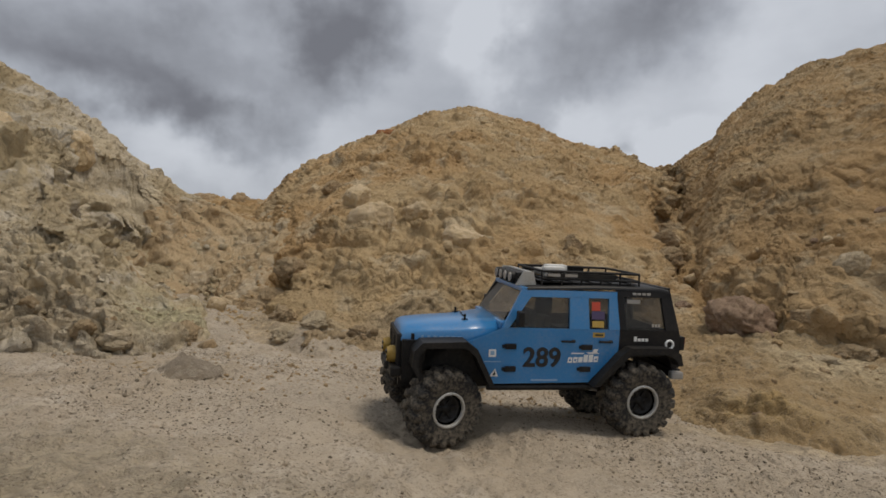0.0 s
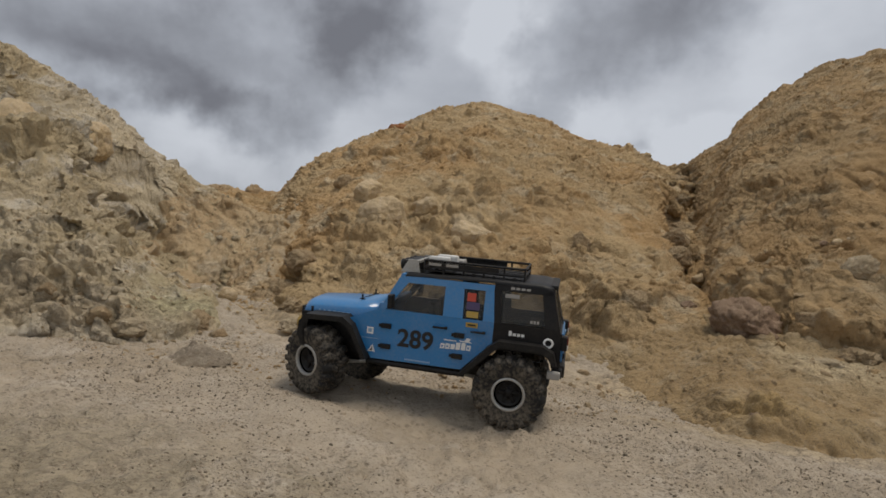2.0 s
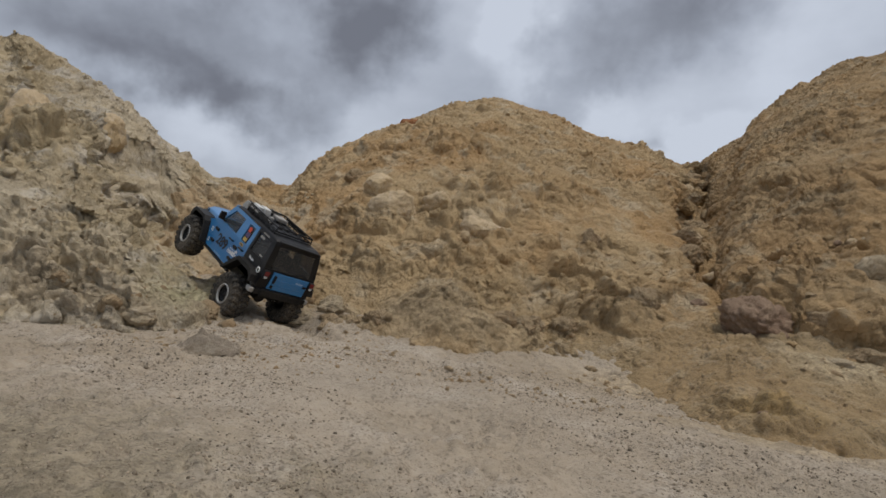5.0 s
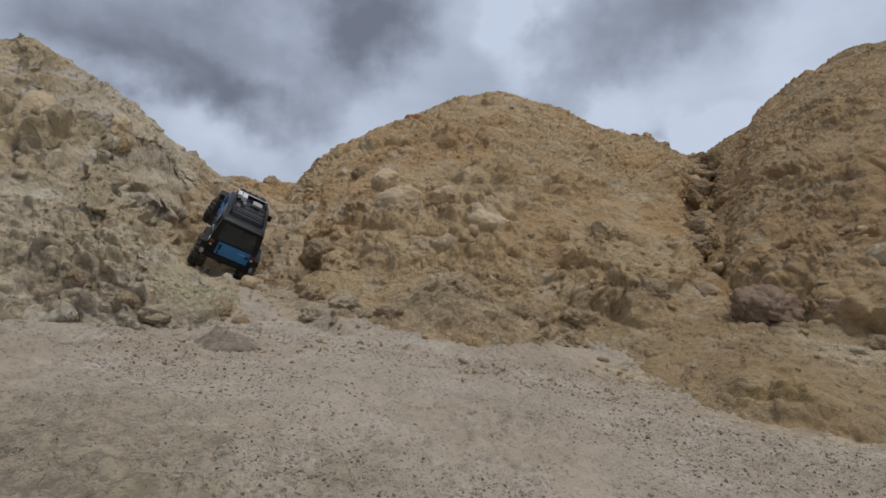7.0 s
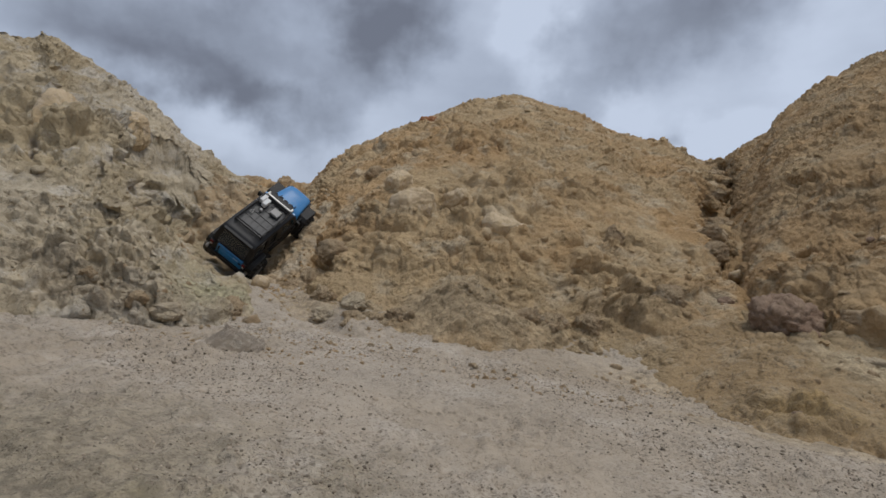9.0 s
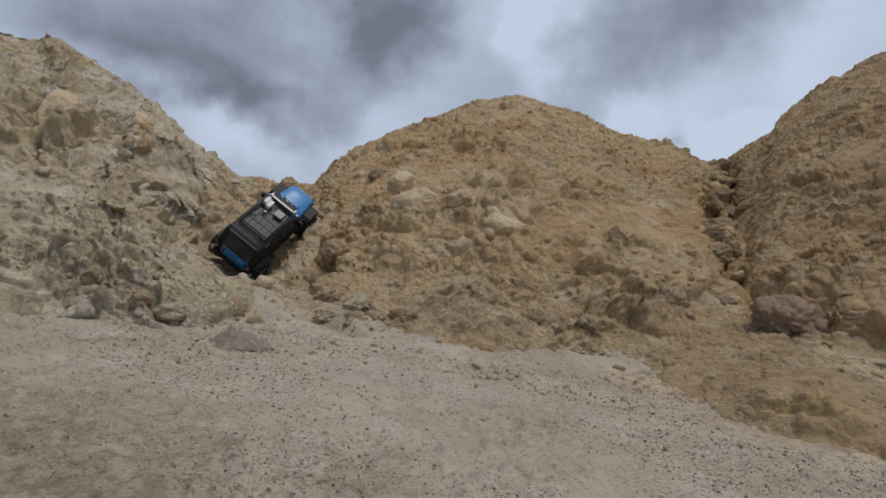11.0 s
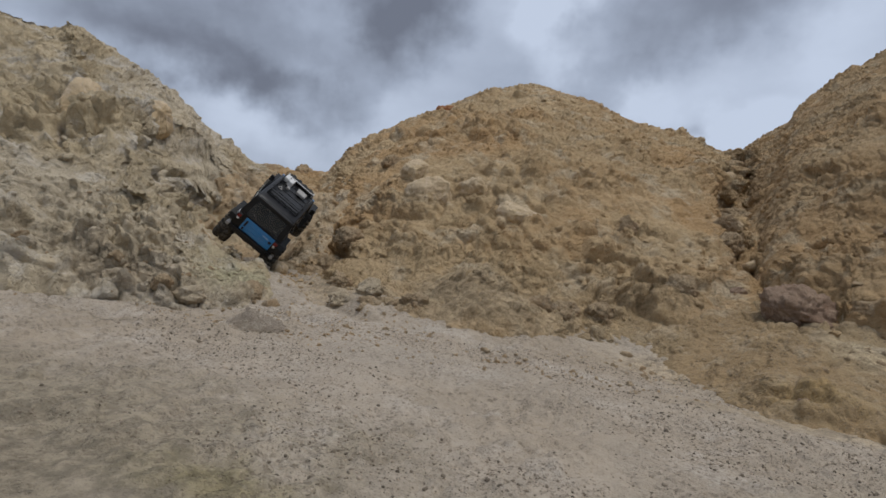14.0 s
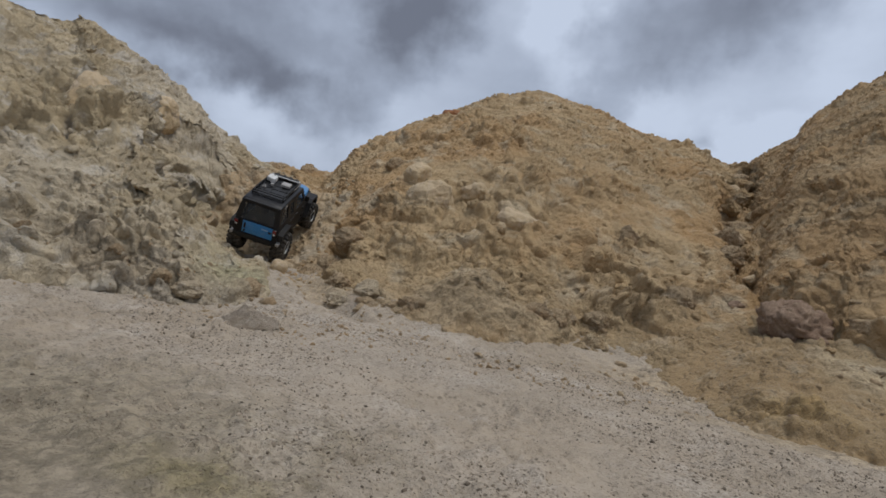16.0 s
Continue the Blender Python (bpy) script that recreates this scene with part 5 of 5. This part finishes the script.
    part("rear_header", rear_plate([(0.070, 0.153), (-0.070, 0.153), (-0.069, 0.163), (0.069, 0.163)]), BLACK, truck)
    part("rear_window", rear_plate([(0.058, 0.098), (-0.058, 0.098), (-0.055, 0.154), (0.055, 0.154)], 0.001), GLASS, truck, "tinted clear plastic window with a painted grey sheen")
    wiper = add_bar(bmesh.new(), (-0.2315, -0.005, HUB + 0.100), (-0.2285, -0.045, HUB + 0.104), 0.0012)
    part("wiper", wiper, PLASTIC, truck)
    spoiler = box((-0.2195, -0.060, HUB + 0.161), (-0.208, 0.060, HUB + 0.168), 0.002)
    part("spoiler", spoiler, PLASTIC, truck)
    bumper = box((-0.240, -0.062, HUB + 0.026), (-0.228, 0.062, HUB + 0.046), 0.004)
    add_box(bumper, (-0.236, -0.078, HUB + 0.028), (-0.220, 0.078, HUB + 0.043), 0.003)
    bump = part("rear_bumper", bumper, PLASTIC, truck, "black rear bumper")
    for s in (1, -1):
        part("bumper_end", box((-0.234, s * 0.083 - 0.006, HUB + 0.029), (-0.214, s * 0.083 + 0.006, HUB + 0.041), 0.003), GREY, bump, "grey bumper end cap")
    front = box((0.204, -0.062, HUB + 0.026), (0.220, 0.062, HUB + 0.040), 0.003)
    add_box(front, (0.216, -0.030, HUB + 0.028), (0.226, 0.030, HUB + 0.040), 0.003)
    fb = part("front_bumper", front, PLASTIC, truck, "black front bumper")
    for s in (1, -1):
        lamp = add_bar(bmesh.new(), (0.208, s * 0.030, HUB + 0.052), (0.219, s * 0.030, HUB + 0.052), 0.0125, 24)
        add_bar(lamp, (0.218, s * 0.030, HUB + 0.052), (0.223, s * 0.030, HUB + 0.052), 0.0105, 24)
        part("lamp_cover", lamp, MUSTARD, fb, "round mustard-yellow lamp cover")
        for dz in (-0.004, 0.004):
            part("cover_mark", add_bar(bmesh.new(), (0.2228, s * 0.030 - 0.006, HUB + 0.052 + dz), (0.2238, s * 0.030 + 0.006, HUB + 0.052 + dz), 0.0020, 6), INK, fb)
    # roof rack with its light bar and load
    rack = new("roof_rack")
    rack.parent = truck
    tagged(rack, "black tubular roof rack")
    x0, x1, hw = -0.004, -0.166, 0.057
    for z, inset in ((0.176, 0.0), (0.187, 0.002)):
        c = [(x0, hw - inset), (x1, hw - inset), (x1, -hw + inset), (x0, -hw + inset)]
        rail = bmesh.new()
        for a, b in zip(c, c[1:] + c[:1]):
            add_bar(rail, (*a, HUB + z), (*b, HUB + z), 0.0020)
        part("rail", rail, PLASTIC, rack)
    for k in range(6):
        x = x0 + (x1 - x0) * k / 5
        for s in (1, -1):
            part("post", add_bar(bmesh.new(), (x, s * hw, HUB + 0.166), (x, s * (hw - 0.002), HUB + 0.187), 0.0016), PLASTIC, rack)
    # a dark sheet added under the slats so that the rack's inside stays dark
    part("rack_dark_plate", box((x1 + 0.002, -hw + 0.002, HUB + 0.1700), (x0 - 0.002, hw - 0.002, HUB + 0.1712)), INK, rack)
    for k in range(4):
        y = -0.036 + 0.024 * k
        part("slat", box((x1, y - 0.002, HUB + 0.1735), (x0, y + 0.002, HUB + 0.1748)), INK, rack)
    for k in range(5):
        x = x1 + (x0 - x1) * (k + 0.5) / 5
        part("cross_bar", box((x - 0.002, -hw, HUB + 0.1715), (x + 0.002, hw, HUB + 0.1733)), INK, rack)
    for s in (1, -1):
        part("side_plate", box((-0.125, s * (hw + 0.0015) - 0.0008, HUB + 0.178), (-0.012, s * (hw + 0.0015) + 0.0008, HUB + 0.185)), PLASTIC, rack)
        for x in (-0.022, -0.050):
            part("side_print", box((x - 0.010, s * (hw + 0.0027) - 0.0004, HUB + 0.1795), (x + 0.010, s * (hw + 0.0027) + 0.0004, HUB + 0.1838)), GREY, rack)
    bar = part("light_bar", box((0.012, -0.050, HUB + 0.167), (0.034, 0.050, HUB + 0.183), 0.002), PLASTIC, truck, "black light bar with four round lamps")
    for k in range(4):
        y = -0.036 + 0.024 * k
        part("lamp", add_bar(bmesh.new(), (0.032, y, HUB + 0.175), (0.040, y, HUB + 0.175), 0.0088, 20), PLASTIC, bar)
        part("lamp_lens", add_bar(bmesh.new(), (0.0395, y, HUB + 0.175), (0.0412, y, HUB + 0.175), 0.0072, 20), LAMP, bar)
    for s in (1, -1):
        bracket = side_plate([(0.036, 0.164), (0.004, 0.164), (0.009, 0.185), (0.024, 0.185)], s, y0=0.050, y1=0.055)
        part("bracket", bracket, STEEL, bar, "bare aluminium end bracket")
    part("reflector", box((0.0065, -0.050, HUB + 0.1795), (0.0135, 0.050, HUB + 0.1845), 0.001), STEEL, bar, "bare aluminium back strip")
    for (x, y, lx, ly, z, h), mat, label in (((-0.026, 0.046, 0.034, 0.015, 0.178, 0.016), BOXWHITE, "small off-white box"), ((-0.036, 0.028, 0.034, 0.018, 0.178, 0.018), BOXWHITE, "small off-white box"),
                                             ((-0.040, -0.022, 0.032, 0.034, 0.176, 0.010), GREY, "flat grey box"), ((-0.070, 0.022, 0.012, 0.012, 0.176, 0.009), GREY, "small grey block")):
        part("luggage_box", box((x - lx / 2, y - ly / 2, HUB + z), (x + lx / 2, y + ly / 2, HUB + z + h), 0.003), mat, rack, label)
    shackle = bmesh.new()
    for a, b in (((-0.086, 0.040), (-0.104, 0.047)), ((-0.104, 0.047), (-0.104, 0.033)), ((-0.104, 0.033), (-0.086, 0.040))):
        add_bar(shackle, (*a, HUB + 0.178), (*b, HUB + 0.178), 0.0014)
    part("shackle", shackle, GREY, rack, "small grey shackle")
    # prints
    cu = bpy.data.curves.new("racing_number", "FONT")
    cu.body, cu.size, cu.extrude, cu.space_character = "289", 0.0400, 0.0003, 1.0
    cu.offset = 0.0009
    num = new("racing_number", cu)
    cu.materials.append(INK)
    num.parent = truck
    num.matrix_basis = Matrix.Translation((0.0265, 0.0788, HUB + 0.0465)) @ Matrix(((-1, 0, 0, 0), (0, 0, 1, 0), (0, 1, 0, 0), (0, 0, 0, 1))) @ Matrix.Diagonal((1.0, 1, 1, 1))
    tagged(num, "black racing number on the door")
    for k, up in enumerate((0.0, 0.0004, 0.0002, 0.0034, 0.0036, 0.0004)):  # maker's mark on the rear door, as plain blocks
        x = -0.0445 - 0.0084 * k
        if k in (0, 1, 5):
            decal(truck, "mark_gap", x - 0.0020, x - 0.0048, 0.0544 + 0.0003 * k, 0.0574 + 0.0003 * k, BLUE, lift=0.0011, slant=0.0004)
        decal(truck, "maker_mark", x, x - 0.0068, 0.0520 + 0.0003 * k, 0.0600 + up + 0.0003 * k, WHITE, slant=0.0010)
    decal(truck, "maker_mark", -0.050, -0.070, 0.0655, 0.0672, WHITE)
    decal(truck, "maker_mark", -0.078, -0.096, 0.066, 0.068, WHITE, slant=-0.004)
    decal(truck, "maker_mark", -0.083, -0.090, 0.0665, 0.073, WHITE, slant=0.003)
    for k in range(4):
        x = -0.151 - 0.0064 * k
        decal(truck, "badge", x, x - 0.0050, 0.0860, 0.0905 + (0.003 if k == 0 else 0), WHITE, lift=0.0010)
    for k in range(7):
        x = 0.176 - 0.0088 * k
        part("hood_print", box((x - 0.006, 0.0527 + 0.0011 * k, HUB + 0.0815), (x, 0.0555 + 0.0011 * k, HUB + 0.0855)), PALE_BLUE, truck)
    decal(truck, "sticker", 0.079, 0.068, 0.060, 0.071, WHITE), decal(truck, "sticker_print", 0.0765, 0.0705, 0.063, 0.069, PALE_BLUE, lift=0.0011)
    part("sticker", side_plate([(0.076, 0.031), (0.063, 0.031), (0.068, 0.043)], 1, 0.0004, 0.0006), WHITE, truck)
    part("sticker_print", side_plate([(0.072, 0.033), (0.067, 0.033), (0.0685, 0.039)], 1, 0.0004, 0.0011), INK, truck)
    decal(truck, "sticker", 0.088, 0.060, 0.0525, 0.0535, PALE_BLUE)
    decal(truck, "sticker", 0.012, -0.030, 0.0245, 0.0268, PALE_BLUE)
    decal(truck, "window_sticker", -0.082, -0.101, 0.106, 0.1155, YELLOW, lift=-0.0005), decal(truck, "window_sticker", -0.081, -0.102, 0.118, 0.130, PURPLE, lift=-0.0005)
    decal(truck, "window_sticker", -0.081, -0.095, 0.131, 0.144, RED, lift=-0.0005)
    decal(truck, "sticker", -0.083, -0.102, 0.0910, 0.0985, YELLOW), decal(truck, "sticker_print", -0.086, -0.099, 0.0935, 0.0960, INK, lift=0.0011)
    for k in range(4):
        decal(truck, "roof_print", -0.148 - 0.008 * k, -0.154 - 0.008 * k, 0.1565, 0.1600, GREY, lift=0.0014)
    for k in range(3):
        decal(truck, "window_print", -0.182 - 0.005 * k, -0.1855 - 0.005 * k, 0.108, 0.1125, GREY, lift=-0.0010)
    decal(truck, "window_print", -0.140, -0.162, 0.143, 0.149, GREY, lift=-0.0015)
    decal(truck, "roof_print", -0.150, -0.172, 0.154, 0.1605, GREY, side=-1, lift=0.0014)
    fuel = lathe([(0.0045, 0.0), (0.0048, 0.0015), (0.0065, 0.0020), (0.0078, 0.0015), (0.0080, 0.0)], 28)
    bmesh.ops.translate(fuel, verts=fuel.verts, vec=(-0.212, 0.0785, HUB + 0.0815))
    part("fuel_cap_ring", fuel, WHITE, truck, "white ring round the fuel cap", True)
    # underside
    for s in (1, -1):
        part("frame_rail", box((-0.200, s * 0.032 - 0.004, HUB + 0.004), (0.205, s * 0.032 + 0.004, HUB + 0.022), 0.001), PLASTIC, truck)
        for x in (0.153, -0.160):
            part("shock", add_bar(bmesh.new(), (x + (0.012 if x > 0 else -0.012), s * 0.045, HUB - 0.004), (x - (0.018 if x > 0 else -0.018), s * 0.040, HUB + 0.066), 0.0060, 12), STEEL, truck, "bare aluminium shock absorber")
            part("link", add_bar(bmesh.new(), (x, s * 0.040, HUB - 0.006), (x * 0.22, s * 0.022, HUB + 0.004), 0.0032), STEEL, truck, "bare aluminium link rod")
    for x in (0.153, -0.160):
        ax = add_bar(bmesh.new(), (x, -0.066, HUB), (x, 0.066, HUB), 0.0070, 12)
        add_bar(ax, (x - 0.016, 0.012, HUB), (x + 0.016, 0.012, HUB), 0.0150, 16)
        part("axle", ax, PLASTIC, truck)
    part("skid_plate", box((-0.060, -0.034, HUB - 0.004), (0.060, 0.034, HUB + 0.004), 0.002), PLASTIC, truck)
    wheels = [make_wheel(truck, x, s) for x in (0.153, -0.160) for s in (1, -1)]
    return truck, wheels


TRUCK, WHEELS = make_truck()


def motions():
    """The truck drives along the track, turns into the cleft between two heaps and struggles there."""
    walk(TRUCK, [(t, pose(*p)) for t, *p in TRUCK_ROWS])
    for n, wheel in enumerate(WHEELS):
        front, side = n < 2, (1, -1)[n % 2]
        rows = []
        for t, spin, steer, drops in WHEEL_ROWS:
            x, y = (0.153 if front else -0.160), side * 0.080
            turn = steer if front else 0  # round a kingpin inboard of the wheel
            rows.append((t, pose(x, y - side * 0.030, HUB + drops[n] - 0.0033, 0, 0, turn) @ pose(0, side * 0.030, 0, 0, spin, 0)))
        walk(wheel, rows)


motions()
